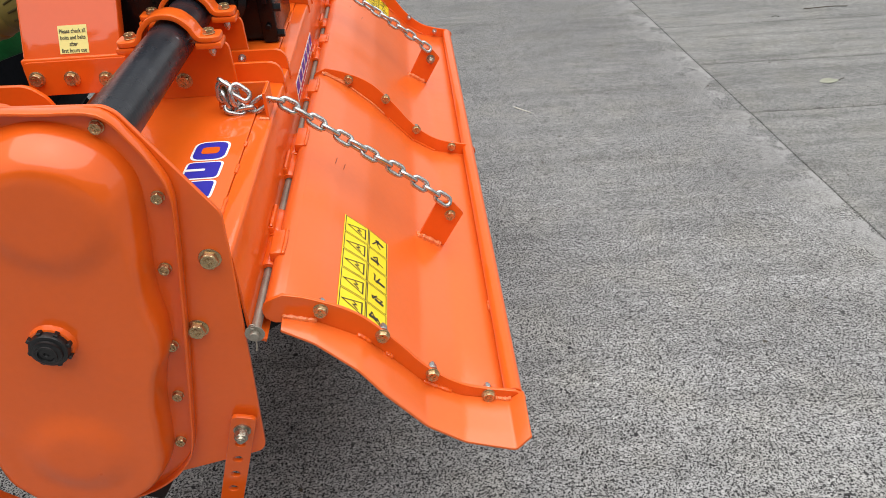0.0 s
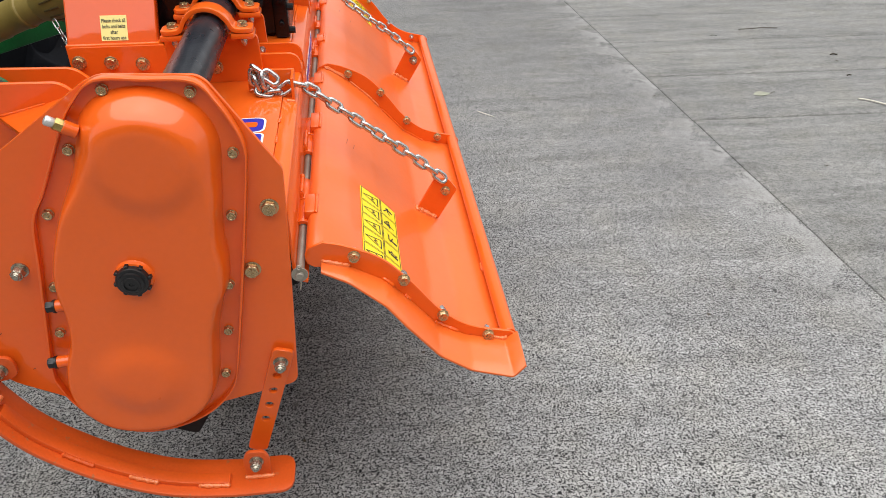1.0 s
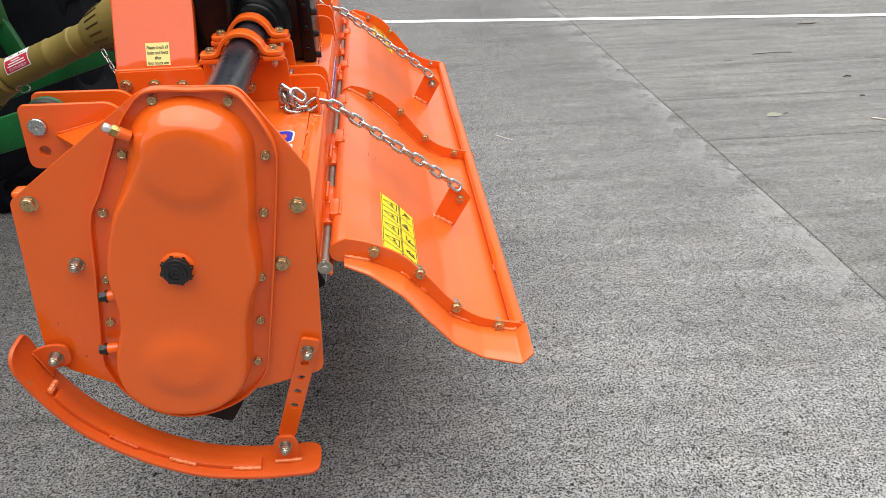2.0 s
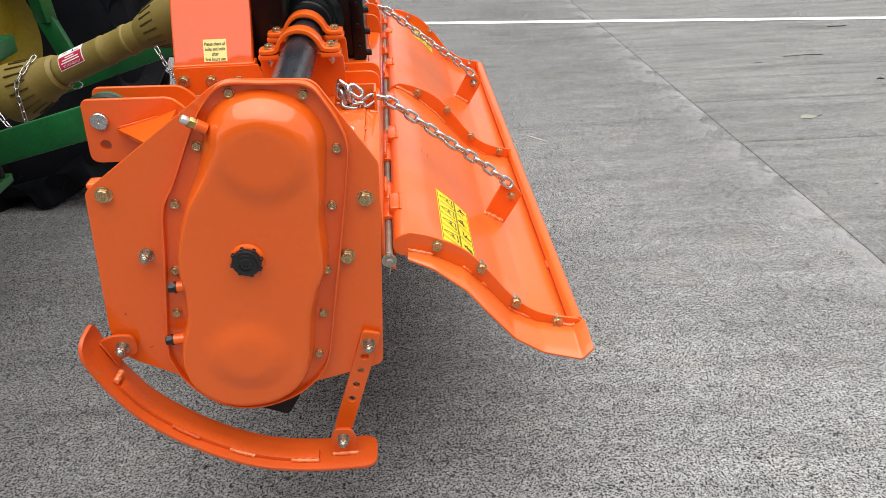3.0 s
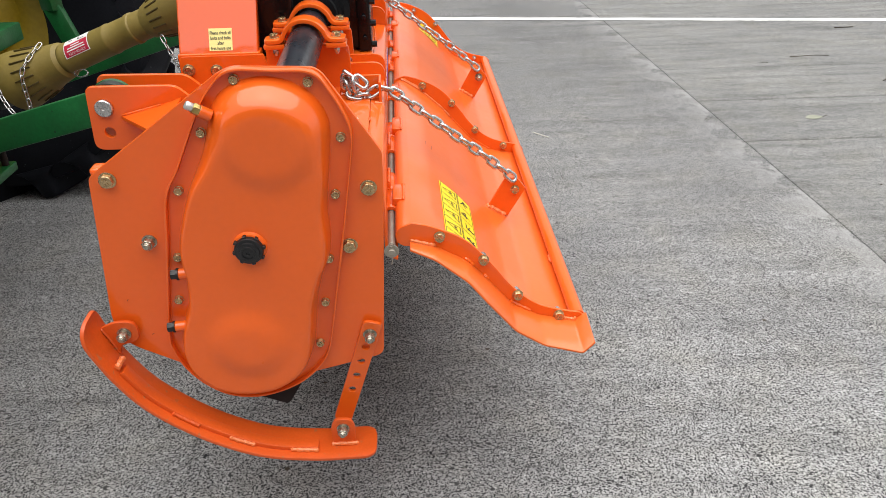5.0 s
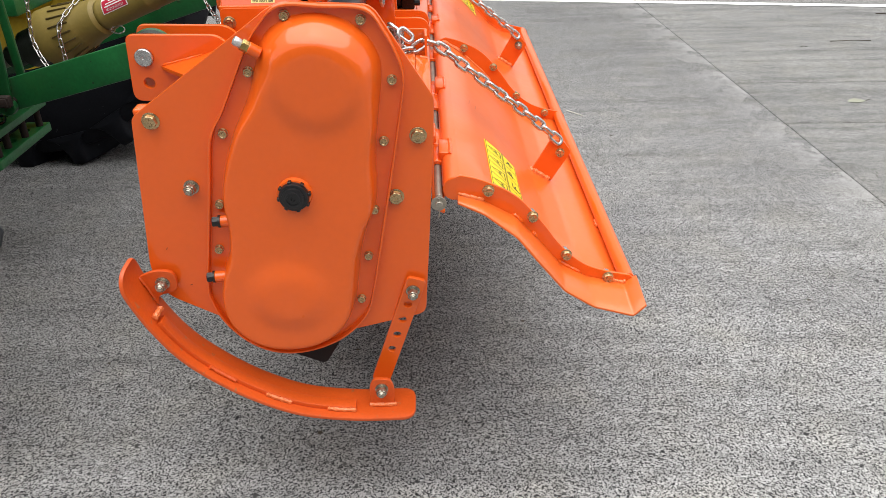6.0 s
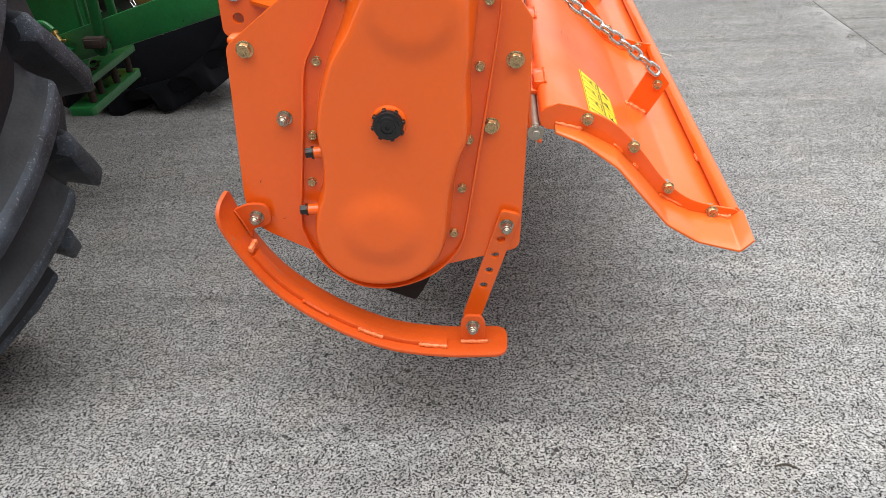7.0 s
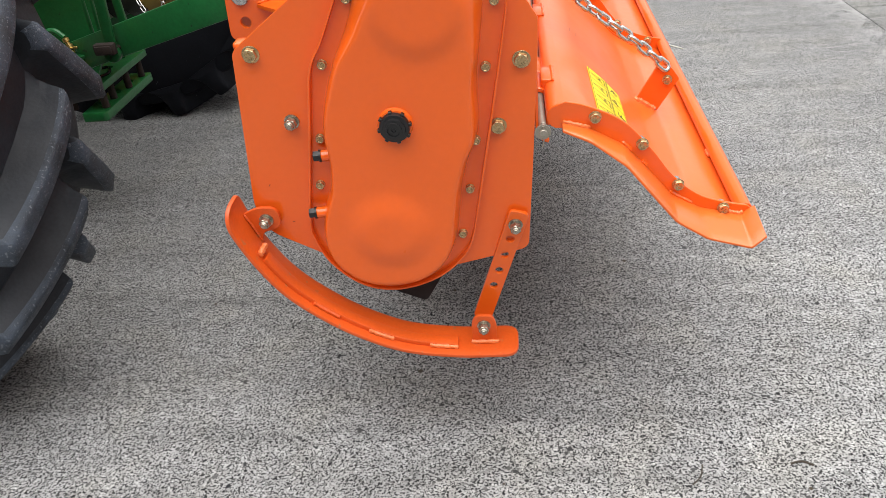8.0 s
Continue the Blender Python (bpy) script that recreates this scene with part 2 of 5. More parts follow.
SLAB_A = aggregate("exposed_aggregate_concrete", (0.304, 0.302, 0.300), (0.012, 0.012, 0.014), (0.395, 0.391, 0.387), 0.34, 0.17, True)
SLAB_B = aggregate("worn_pale_concrete", (0.247, 0.246, 0.241), (0.082, 0.082, 0.080), (0.285, 0.283, 0.277), 0.20, 0.22)
JOINT = simple("joint_filler", (0.10, 0.098, 0.09), 0.9, vary=0.5, scale=30, bumps=0.6, distance=0.004)
WALL = simple("grey_render", (0.16, 0.16, 0.155), 0.85, vary=0.2, scale=3, bumps=0.3)
LINE = simple("worn_white_road_paint", (0.76, 0.76, 0.74), 0.7, vary=0.2, scale=12, bumps=0.4, chips=(0.30, 0.30, 0.29), worn=0.60)


# ---- mesh helpers ----
def finish(mesh, mat, angle=35):
    mesh.polygons.foreach_set("use_smooth", [True] * len(mesh.polygons))
    mesh.set_sharp_from_angle(angle=radians(angle))
    if mat:
        mesh.materials.append(mat)
    return mesh


def part(name, geometry, mat, parent, label="", m=None):
    """One mesh object under a thing or a part, from a bmesh or a mesh."""
    if isinstance(geometry, bmesh.types.BMesh):
        mesh = bpy.data.meshes.new(name)
        bmesh.ops.recalc_face_normals(geometry, faces=geometry.faces)
        geometry.to_mesh(mesh)
        geometry.free()
        finish(mesh, mat)
    else:
        mesh = geometry
        if mat and not mesh.materials:
            finish(mesh, mat)
    ob = new(name, mesh)
    ob.parent = parent
    if m is not None:
        ob.matrix_basis = m
    if label:
        tagged(ob, label)
    return ob


def thing(name, m, label, category, group="", kind=""):
    ob = new(name)
    ob.empty_display_size = 0.1
    ob.matrix_basis = m
    return tagged(ob, label, category, group, kind)


def rounded(pts, r, n=5):
    """A closed outline with its corners rounded to the radius r (one number, or one a corner)."""
    out = []
    for i, p in enumerate(pts):
        p, a, b = Vector(p), Vector(pts[i - 1]), Vector(pts[(i + 1) % len(pts)])
        rad = r[i] if isinstance(r, (list, tuple)) else r
        u, v = (a - p), (b - p)
        k = min(rad, u.length * 0.45, v.length * 0.45)
        if k < 1e-5:
            out.append(tuple(p))
            continue
        p0, p1 = p + u.normalized() * k, p + v.normalized() * k
        for j in range(n + 1):
            t = j / n
            out.append(tuple((1 - t) ** 2 * p0 + 2 * t * (1 - t) * p + t * t * p1))
    return out


def fold(pts, r, n=4):
    """An open line of straight runs with its bends rounded to the radius r (one number, or one a point)."""
    out = [tuple(pts[0])]
    for i in range(1, len(pts) - 1):
        p, a, b = Vector(pts[i]), Vector(pts[i - 1]), Vector(pts[i + 1])
        rad = r[i] if isinstance(r, (list, tuple)) else r
        k = min(rad, (a - p).length * 0.45, (b - p).length * 0.45)
        p0, p1 = p + (a - p).normalized() * k, p + (b - p).normalized() * k
        for j in range(n + 1):
            t = j / n
            out.append(tuple((1 - t) ** 2 * p0 + 2 * t * (1 - t) * p + t * t * p1))
    return out + [tuple(pts[-1])]


def spline(pts, n=6, closed=False):
    """A Catmull-Rom curve through the points."""
    out, k = [], len(pts)
    for i in range(k if closed else k - 1):
        q = [pts[(i + j) % k] if closed else pts[min(max(i + j, 0), k - 1)] for j in (-1, 0, 1, 2)]
        for s in range(n):
            t = s / n
            out.append(tuple(
                0.5 * (2 * q[1][c] + (q[2][c] - q[0][c]) * t + (2 * q[0][c] - 5 * q[1][c] + 4 * q[2][c] - q[3][c]) * t * t
                       + (3 * q[1][c] - q[0][c] - 3 * q[2][c] + q[3][c]) * t ** 3) for c in range(len(pts[0]))))
    if not closed:
        out.append(tuple(pts[-1]))
    return out


def circle(cx, cz, r, n=20):
    return [(cx + r * math.cos(2 * math.pi * i / n), cz + r * math.sin(2 * math.pi * i / n)) for i in range(n)]


def plate(outline, y0, y1, holes=(), bevel=0.0012, mat=None):
    """A flat plate with bevelled edges and real holes: the outline in x and z, from y0 to y1. A mesh."""
    c = bpy.data.curves.new("plate", "CURVE")
    c.dimensions, c.fill_mode = "2D", "BOTH"
    t = abs(y1 - y0) / 2
    b = min(bevel, t * 0.6)
    c.extrude, c.bevel_depth, c.bevel_resolution, c.offset = t - b, b, 1, -b
    for loop in (outline, *holes):
        s = c.splines.new("POLY")
        s.points.add(len(loop) - 1)
        for pt, (x, z) in zip(s.points, loop):
            pt.co = (x, z, 0, 1)
        s.use_cyclic_u = True
    ob = bpy.data.objects.new("plate", c)
    mesh = bpy.data.meshes.new_from_object(ob)
    bpy.data.objects.remove(ob)
    mesh.transform(Matrix.Translation((0, (y0 + y1) / 2, 0)) @ Matrix.Rotation(radians(90), 4, "X"))
    mesh.materials.clear()
    return finish(mesh, mat)


def rings(loops, closed_ends=True, wrap=True):
    """A skin over rows of points of equal length."""
    bm = bmesh.new()
    rows = [[bm.verts.new(p) for p in loop] for loop in loops]
    k = len(rows[0])
    for a, b in zip(rows, rows[1:]):
        for i in range(k if wrap else k - 1):
            j = (i + 1) % k
            bm.faces.new((a[i], a[j], b[j], b[i]))
    if closed_ends:
        bm.faces.new(rows[0])
        bm.faces.new(rows[-1])
    return bm


def lathe(profile, n=24, m=None, ends=True):
    """A turned shape: rows of (radius, height) about z, laid by m."""
    loops = [[(max(r, 1e-5) * math.cos(2 * math.pi * i / n), max(r, 1e-5) * math.sin(2 * math.pi * i / n), h) for i in range(n)] for r, h in profile]
    bm = rings(loops, ends)
    if m is not None:
        bmesh.ops.transform(bm, matrix=m, verts=bm.verts)
    return bm


def along(a, b):
    """The pose whose z runs from a to b, at a."""
    a, b = Vector(a), Vector(b)
    return Matrix.Translation(a) @ (b - a).to_track_quat("Z", "Y").to_matrix().to_4x4()


def rod(a, b, r, n=16, edge=0.001):
    h = (Vector(b) - Vector(a)).length
    return lathe([(r - edge, 0), (r, edge), (r, h - edge), (r - edge, h)], n, along(a, b))


def sweep(path, r, n=8, closed=False):
    """A round bar along a path."""
    pts = [Vector(p) for p in path]
    k, loops, up = len(pts), [], None
    for i, p in enumerate(pts):
        d = (pts[(i + 1) % k] - pts[i - 1]) if closed or 0 < i < k - 1 else (pts[1] - pts[0] if i == 0 else pts[-1] - pts[-2])
        d.normalize()
        if up is None:
            up = d.orthogonal().normalized()
        up = (up - d * up.dot(d)).normalized()
        side = d.cross(up)
        loops.append([tuple(p + r * (math.cos(2 * math.pi * j / n) * up + math.sin(2 * math.pi * j / n) * side)) for j in range(n)])
    if closed:
        loops.append(loops[0])
        bm = rings(loops, False)
        bmesh.ops.remove_doubles(bm, verts=bm.verts, dist=1e-6)
        return bm
    return rings(loops)


def box(x0, x1, y0, y1, z0, z1, bevel=0.002, seg=2):
    bm = bmesh.new()
    bmesh.ops.create_cube(bm, size=1)
    bmesh.ops.transform(bm, matrix=Matrix.Translation(((x0 + x1) / 2, (y0 + y1) / 2, (z0 + z1) / 2)) @ Matrix.Diagonal((x1 - x0, y1 - y0, z1 - z0, 1)), verts=bm.verts)
    if bevel:
        bmesh.ops.bevel(bm, geom=list(bm.edges), offset=bevel, segments=seg, affect="EDGES", profile=0.5)
    return bm


def moved(bm, m):
    bmesh.ops.transform(bm, matrix=m, verts=bm.verts)
    return bm


def joined(*bms):
    out = bmesh.new()
    for bm in bms:
        tmp = bpy.data.meshes.new("tmp")
        bm.to_mesh(tmp)
        bm.free()
        out.from_mesh(tmp)
        bpy.data.meshes.remove(tmp)
    return out


def ribbon(profile, low, high, thick, across=2, edge=0.0014):
    """A bent sheet: profile in x and z, its top side; low and high give the y of its two edges by the share of its length."""
    k = len(profile)
    cum = [0.0]
    for a, b in zip(profile, profile[1:]):
        cum.append(cum[-1] + math.hypot(b[0] - a[0], b[1] - a[1]))
    bm, top, bot = bmesh.new(), [], []
    for i, (x, z) in enumerate(profile):
        a, b = profile[max(i - 1, 0)], profile[min(i + 1, k - 1)]
        tx, tz = b[0] - a[0], b[1] - a[1]
        g = math.hypot(tx, tz)
        nx, nz = -tz / g, tx / g
        s = cum[i] / cum[-1]
        y0 = low(s) if callable(low) else low
        y1 = high(s) if callable(high) else high
        top.append([bm.verts.new((x, y0 + (y1 - y0) * j / across, z)) for j in range(across + 1)])
        bot.append([bm.verts.new((x - nx * thick, y0 + (y1 - y0) * j / across, z - nz * thick)) for j in range(across + 1)])
    for i in range(k - 1):
        for j in range(across):
            bm.faces.new((top[i][j], top[i][j + 1], top[i + 1][j + 1], top[i + 1][j]))
            bm.faces.new((bot[i][j], bot[i + 1][j], bot[i + 1][j + 1], bot[i][j + 1]))
        for j in (0, across):
            bm.faces.new((top[i][j], top[i + 1][j], bot[i + 1][j], bot[i][j]))
    for i in (0, k - 1):
        for j in range(across):
            bm.faces.new((top[i][j], top[i][j + 1], bot[i][j + 1], bot[i][j]))
    if edge and thick > 0.003:
        # break the cut edges, as paint and grinding leave them
        bmesh.ops.recalc_face_normals(bm, faces=bm.faces)
        sharp = [e for e in bm.edges if len(e.link_faces) == 2 and e.calc_face_angle() > 1.0]
        bmesh.ops.bevel(bm, geom=sharp, offset=edge, segments=2, affect="EDGES", profile=0.5, clamp_overlap=True)
    return bm


def lumpy(path, r, seed=0):
    """A weld bead along a path: a thin, uneven roll."""
    rnd = random.Random(seed)
    pts = spline(path, max(4, int(24 / len(path))))
    bm = sweep(pts, r, 7)
    bm.verts.ensure_lookup_table()
    last = len(pts) - 1
    swell = [(0.55 if i in (0, last) else 1.0) * (1 + 0.10 * math.sin(1.3 * i + seed) + rnd.uniform(-0.12, 0.12)) for i in range(last + 1)]
    for i, v in enumerate(bm.verts):
        k = min(last, i // 7)
        c, f = Vector(pts[k]), 0.10 * r
        v.co = c + (v.co - c) * swell[k] + Vector((rnd.uniform(-f, f), rnd.uniform(-f, f), rnd.uniform(-f, f)))
    return bm


# ---- fasteners, each kind built once and shared ----
def hexagon(r, z0, z1, cham):
    pts = [(math.cos(radians(60 * i + 30)), math.sin(radians(60 * i + 30))) for i in range(6)]
    fine = []
    for i in range(6):
        a, b = pts[i], pts[(i + 1) % 6]
        for k in range(4):
            fine.append((a[0] + (b[0] - a[0]) * k / 4, a[1] + (b[1] - a[1]) * k / 4))
    def ring(z, s, circ):
        out = []
        for x, y in fine:
            g = math.hypot(x, y)
            f = r * s * ((1 - circ) + circ * 0.87 / g)
            out.append((x * f, y * f, z))
        return out
    return rings([ring(z0, 1, 0), ring(z1 - cham, 1, 0), ring(z1, 0.97, 1.0), ring(z1, 0.7, 1.0), ring(z1 - 0.0006, 0.6, 1.0)])


def head_mesh(name, r, h, washer, mat):
    bm = joined(lathe([(washer - 0.0006, 0), (washer, 0.0006), (washer, 0.0018), (washer - 0.0006, 0.0022)], 24),
                hexagon(r, 0.0022, h + 0.0022, 0.0012),
                *[box(x * r, (x + 0.22) * r, y * r, (y + 0.24) * r, h + 0.0018, h + 0.0026, 0.0, 1) for x, y in ((-0.38, 0.18), (-0.06, 0.20), (-0.36, -0.40), (-0.02, -0.38))])
    mesh = bpy.data.meshes.new(name)
    bmesh.ops.recalc_face_normals(bm, faces=bm.faces)
    bm.to_mesh(mesh)
    bm.free()
    return finish(mesh, mat)


def nut_mesh(name, r, washer, mat):
    bm = joined(lathe([(washer, 0), (washer, 0.0025)], 24), lathe([(washer * 0.78, 0.0025), (washer * 0.8, 0.006)], 20),
                hexagon(r, 0.004, 0.006 + r * 1.1, 0.0015),
                lathe([(r * 0.72, r * 1.1 + 0.006), (r * 0.66, r * 1.1 + 0.009), (r * 0.58, r * 1.1 + 0.010)], 20),
                lathe([(r * 0.5, 0.01), (r * 0.5, r * 1.1 + 0.0110), (r * 0.42, r * 1.1 + 0.012)], 16))
    mesh = bpy.data.meshes.new(name)
    bmesh.ops.recalc_face_normals(bm, faces=bm.faces)
    bm.to_mesh(mesh)
    bm.free()
    return finish(mesh, mat)


HEAD_S = head_mesh("small_bolt_head", 0.0085, 0.0065, 0.0088, ZINC_GOLD)
HEAD_M = head_mesh("bolt_head", 0.0105, 0.0075, 0.0115, ZINC_GOLD)
HEAD_L = head_mesh("large_bolt_head", 0.0130, 0.0095, 0.0155, ZINC_GOLD)
NUT = nut_mesh("lock_nut", 0.0112, 0.0138, GOLD_SILVER)
NUT_S = nut_mesh("small_lock_nut", 0.0072, 0.0085, ZINC)


def bolt(mesh, at, out, parent, name="bolt", turn=0.0, label=""):
    m = along(at, Vector(at) + Vector(out)) @ pose(0, 0, 0, 0, 0, turn)
    return part(name, mesh, None, parent, label, m)


# ---- the ground: one sheet of concrete with its joints ----
def ground_sheet():
    bm = bmesh.new()
    far = 400.0
    gx, w, dz = 1.888, 0.0042, 0.005
    xs = [-far, -40, -6, -2, 0, gx - w, gx - w * 0.4, gx + w * 0.4, gx + w, 2.4, 3.2, 4, 8, 40, far]
    marks = [(y, 0) for y in (-far, -40, -6, -1, 9, 40, far)] + [(0.05 + 0.11 * i, 0) for i in range(80)]
    cut_at = (2.335, 3.020, 3.725, 4.400, 5.800)
    marks = [(y, k) for y, k in marks if all(abs(y - c) > 0.03 for c in cut_at)]
    for c in cut_at:
        marks += [(c - 0.010, 0), (c - 0.005, 1), (c + 0.005, 2), (c + 0.010, 0)]
    marks.sort()
    grid = {}
    for i, x in enumerate(xs):
        for j, (y, k) in enumerate(marks):
            low = (i in (6, 7)) or (i >= 8 and k)
            slope = -0.022 * (x - gx) if 1.5 < y < 8 and gx < x < 9 else 0.0
            ragged = 0.0035 * noise.noise((0.0, y * 9.0, 3.0)) + 0.006 * noise.noise((5.0, y * 1.7, 0.0)) if 5 <= i <= 8 else 0.0
            grid[i, j] = bm.verts.new((x + ragged, y + slope, -dz * (1 if i in (6, 7) else 0.6) if low else 0))
    for i in range(len(xs) - 1):
        for j in range(len(marks) - 1):
            f = bm.faces.new((grid[i, j], grid[i + 1, j], grid[i + 1, j + 1], grid[i, j + 1]))
            right = i >= 7
            f.material_index = 2 if (i == 6 or (marks[j][1] == 1 and right)) else (1 if right else 0)
    mesh = bpy.data.meshes.new("ground")
    bm.to_mesh(mesh)
    bm.free()
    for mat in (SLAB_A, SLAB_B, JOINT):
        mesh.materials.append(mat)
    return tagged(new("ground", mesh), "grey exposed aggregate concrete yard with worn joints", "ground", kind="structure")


ground = ground_sheet()


def painted_line():
    rnd = random.Random(3)
    bm, a, b = bmesh.new(), [], []
    for i in range(121):
        x = -12 + 24 * i / 120
        y = 5.60 - 0.165 * (x - 0.44)
        a.append(bm.verts.new((x, y - 0.055 + rnd.uniform(-0.006, 0.006), 0.004)))
        b.append(bm.verts.new((x, y + 0.055 + rnd.uniform(-0.006, 0.006), 0.004)))
    for i in range(120):
        bm.faces.new((a[i], a[i + 1], b[i + 1], b[i]))
    ob = part("painted_line", bm, LINE, None)
    return tagged(ob, "worn white painted line across the concrete yard", "road marking", kind="structure")


painted_line()


def sky_block_walls():
    # unseen walls, added to cut low sky light and darken reflections in the paint
    for name, y, top in (("sky_block_south", -9.3, 5.2), ("sky_block_north", 16.0, 3.2)):
        ob = part(name, box(-30, 30, y, y + 0.3, 0, top, 0.0), WALL, None)
        tagged(ob, "unseen plain grey wall added to block low sky and its reflections", "wall", kind="structure")


sky_block_walls()

# ---- the rotary tiller, in its own frame: x to its rear, y across, z up ----
TILT = 0.04
tiller = thing("rotary_tiller", pose(0, 0.0296, 0.0006, math.degrees(TILT)), "orange painted steel rotary tiller raised on the tractor linkage", "rotary tiller")
WIDTH = 1.86


def side_plates():
    outline = rounded([(-0.447, 0.906), (-0.190, 1.087), (-0.166, 1.096), (-0.032, 1.090), (-0.018, 1.080), (0.074, 0.932), (0.072, 0.862),
                       (0.063, 0.684), (0.051, 0.476), (-0.020, 0.458), (-0.150, 0.425), (-0.300, 0.440), (-0.364, 0.479), (-0.462, 0.536), (-0.480, 0.593)],
                      [0.012, 0.03, 0.01, 0.01, 0.01, 0.008, 0.03, 0.03, 0.018, 0.05, 0.03, 0.03, 0.03, 0.03, 0.03])
    near = part("side_plate", plate(outline, 0.0, 0.008), ORANGE, tiller)
    near.data.materials.clear()
    near.data.materials.append(ORANGE)
    far = part("side_plate", plate(outline, WIDTH, WIDTH + 0.008, mat=ORANGE), None, tiller)
    for at, mesh in (((-0.414, 0.0, 0.900), HEAD_L), ((0.045, 0.0, 0.864), HEAD_L), ((0.001, 0.0, 0.744), HEAD_L)):
        bolt(mesh, at, (0, -1, 0), near, turn=17)
    bolt(NUT, (-0.368, 0.0, 0.772), (0, -1, 0), near, "lock_nut", 11)
    for x, z, dx, dz in ((-0.440, 0.640, 0.003, 0.004), (-0.410, 0.557, 0.005, 0.002)):
        part("paint_chip", sweep([(x, -0.0002, z), (x + dx * 0.5, -0.0003, z + dz * 0.6), (x + dx, -0.0002, z + dz)], 0.0005, 6), RUST_AND_SHADE, near, "dark chip in the paint")
    # the front lip bent back behind the plate
    part("front_lip", box(-0.447, -0.405, 0.009, 0.040, 0.903, 0.918, 0.006, 3), ORANGE, tiller)
    part("front_hood", ribbon([(-0.447, 0.560), (-0.440, 0.70), (-0.425, 0.760), (-0.395, 0.790)], 0.012, WIDTH - 0.004, 0.005), ORANGE, tiller)


side_plates()


def flange_outline(grow=0.0):
    pts = [(-0.168, 1.094), (-0.100, 1.092), (-0.034, 1.086), (-0.005, 1.050), (0.016, 1.006), (0.023, 0.974), (0.019, 0.933), (-0.007, 0.779), (-0.039, 0.605),
           (-0.055, 0.524), (-0.069, 0.486), (-0.098, 0.450), (-0.135, 0.422), (-0.184, 0.402), (-0.231, 0.396), (-0.277, 0.406), (-0.318, 0.435),
           (-0.350, 0.478), (-0.367, 0.525), (-0.368, 0.573), (-0.333, 0.768), (-0.314, 0.870), (-0.285, 0.922), (-0.234, 1.021), (-0.205, 1.064)]
    c = Vector((-0.165, 0.745))
    out = []
    for p in spline(pts, 5, True):
        v = Vector(p) - c
        out.append(tuple(c + v * (1 + grow / v.length)))
    return out


def chain_case():
    rim = part("chain_case", plate(flange_outline(0.002), -0.020, -0.0005, [flange_outline(-0.0025)], bevel=0.0012, mat=ORANGE), None, tiller, "orange chain drive case")
    part("cover_flange", plate(flange_outline(-0.0020), -0.0065, -0.001, bevel=0.0008, mat=ORANGE), None, rim)
    base = [(-0.013, 0.977), (-0.020, 0.920), (-0.031, 0.838), (-0.031, 0.777), (-0.037, 0.730), (-0.052, 0.695), (-0.068, 0.640), (-0.077, 0.583),
            (-0.089, 0.514), (-0.113, 0.465), (-0.157, 0.430), (-0.210, 0.417), (-0.262, 0.422), (-0.306, 0.447), (-0.335, 0.491), (-0.344, 0.545),
            (-0.334, 0.600), (-0.315, 0.650), (-0.307, 0.709), (-0.309, 0.758), (-0.300, 0.808), (-0.275, 0.876), (-0.240, 0.943), (-0.222, 0.993),
            (-0.204, 1.040), (-0.167, 1.070), (-0.115, 1.080), (-0.067, 1.068), (-0.034, 1.043), (-0.016, 1.010)]
    loop = [Vector(p) for p in spline(base, 6, True)]
    a, b = Vector((-0.214, 0.545)), Vector((-0.118, 0.965))
    loops = []
    def foot(p):
        t = max(0.0, min(1.0, (p - a).dot(b - a) / (b - a).length_squared))
        return a + (b - a) * t
    def height(ins, x, z):
        top = min(1.0, max(0.0, (z - 0.90) / 0.10))
        low = min(1.0, max(0.0, (0.50 - z) / 0.07))
        k = min(1.0, ins / (0.013 + 0.026 * top + 0.009 * low))
        h = 0.050 * (1 - (1 - k) ** 2.1)
        for cx, cz, r, flat, amp in ((-0.118, 0.975, 0.092, 0.050, 0.0078), (-0.208, 0.560, 0.092, 0.034, 0.0090)):
            g = math.hypot(x - cx, z - cz)
            if g < r:
                h += amp * (0.5 + 0.5 * math.cos(math.pi * min(1.0, max(0.0, (g - flat) / (r - flat)))))
        return h
    steps = [0, 0.0008, 0.002, 0.004, 0.007, 0.011, 0.016, 0.022, 0.029, 0.036]
    inner = [0.38, 0.41, 0.45, 0.49, 0.53, 0.57, 0.62, 0.67, 0.72, 0.78, 0.84, 0.9, 0.96]
    for s in steps:
        loops.append([])
        for p in loop:
            c = foot(p)
            q = p + (c - p).normalized() * s
            loops[-1].append((q.x, -0.0065 - height(s, q.x, q.y), q.y))
    for f in inner:
        loops.append([])
        for p in loop:
            c = foot(p)
            start = p + (c - p).normalized() * 0.036
            q = start + (c - start) * ((f - 0.36) / 0.64)
            loops[-1].append((q.x, -0.0065 - height((q - p).length, q.x, q.y), q.y))
    bm = rings(loops, False)
    axis = [bm.verts.new((a.x + (b.x - a.x) * i / 30, -0.0065 - height(1, a.x + (b.x - a.x) * i / 30, a.y + (b.y - a.y) * i / 30), a.y + (b.y - a.y) * i / 30)) for i in range(31)]
    bm.verts.ensure_lookup_table()
    last = [v for v in bm.verts if v not in set(axis)][-len(loop):]
    def near_axis(v):
        t = (Vector((v.co.x, v.co.z)) - a).dot(b - a) / (b - a).length_squared
        return axis[max(0, min(30, round(t * 30)))]
    for i, v in enumerate(last):
        w = last[(i + 1) % len(last)]
        p, q = near_axis(v), near_axis(w)
        bm.faces.new((v, w, q)) if p is q else bm.faces.new((v, w, q, p))
    mesh_cover = part("cover", bm, ORANGE, rim, "pressed steel cover with two round bulges")
    mesh_cover.data.set_sharp_from_angle(angle=radians(60))
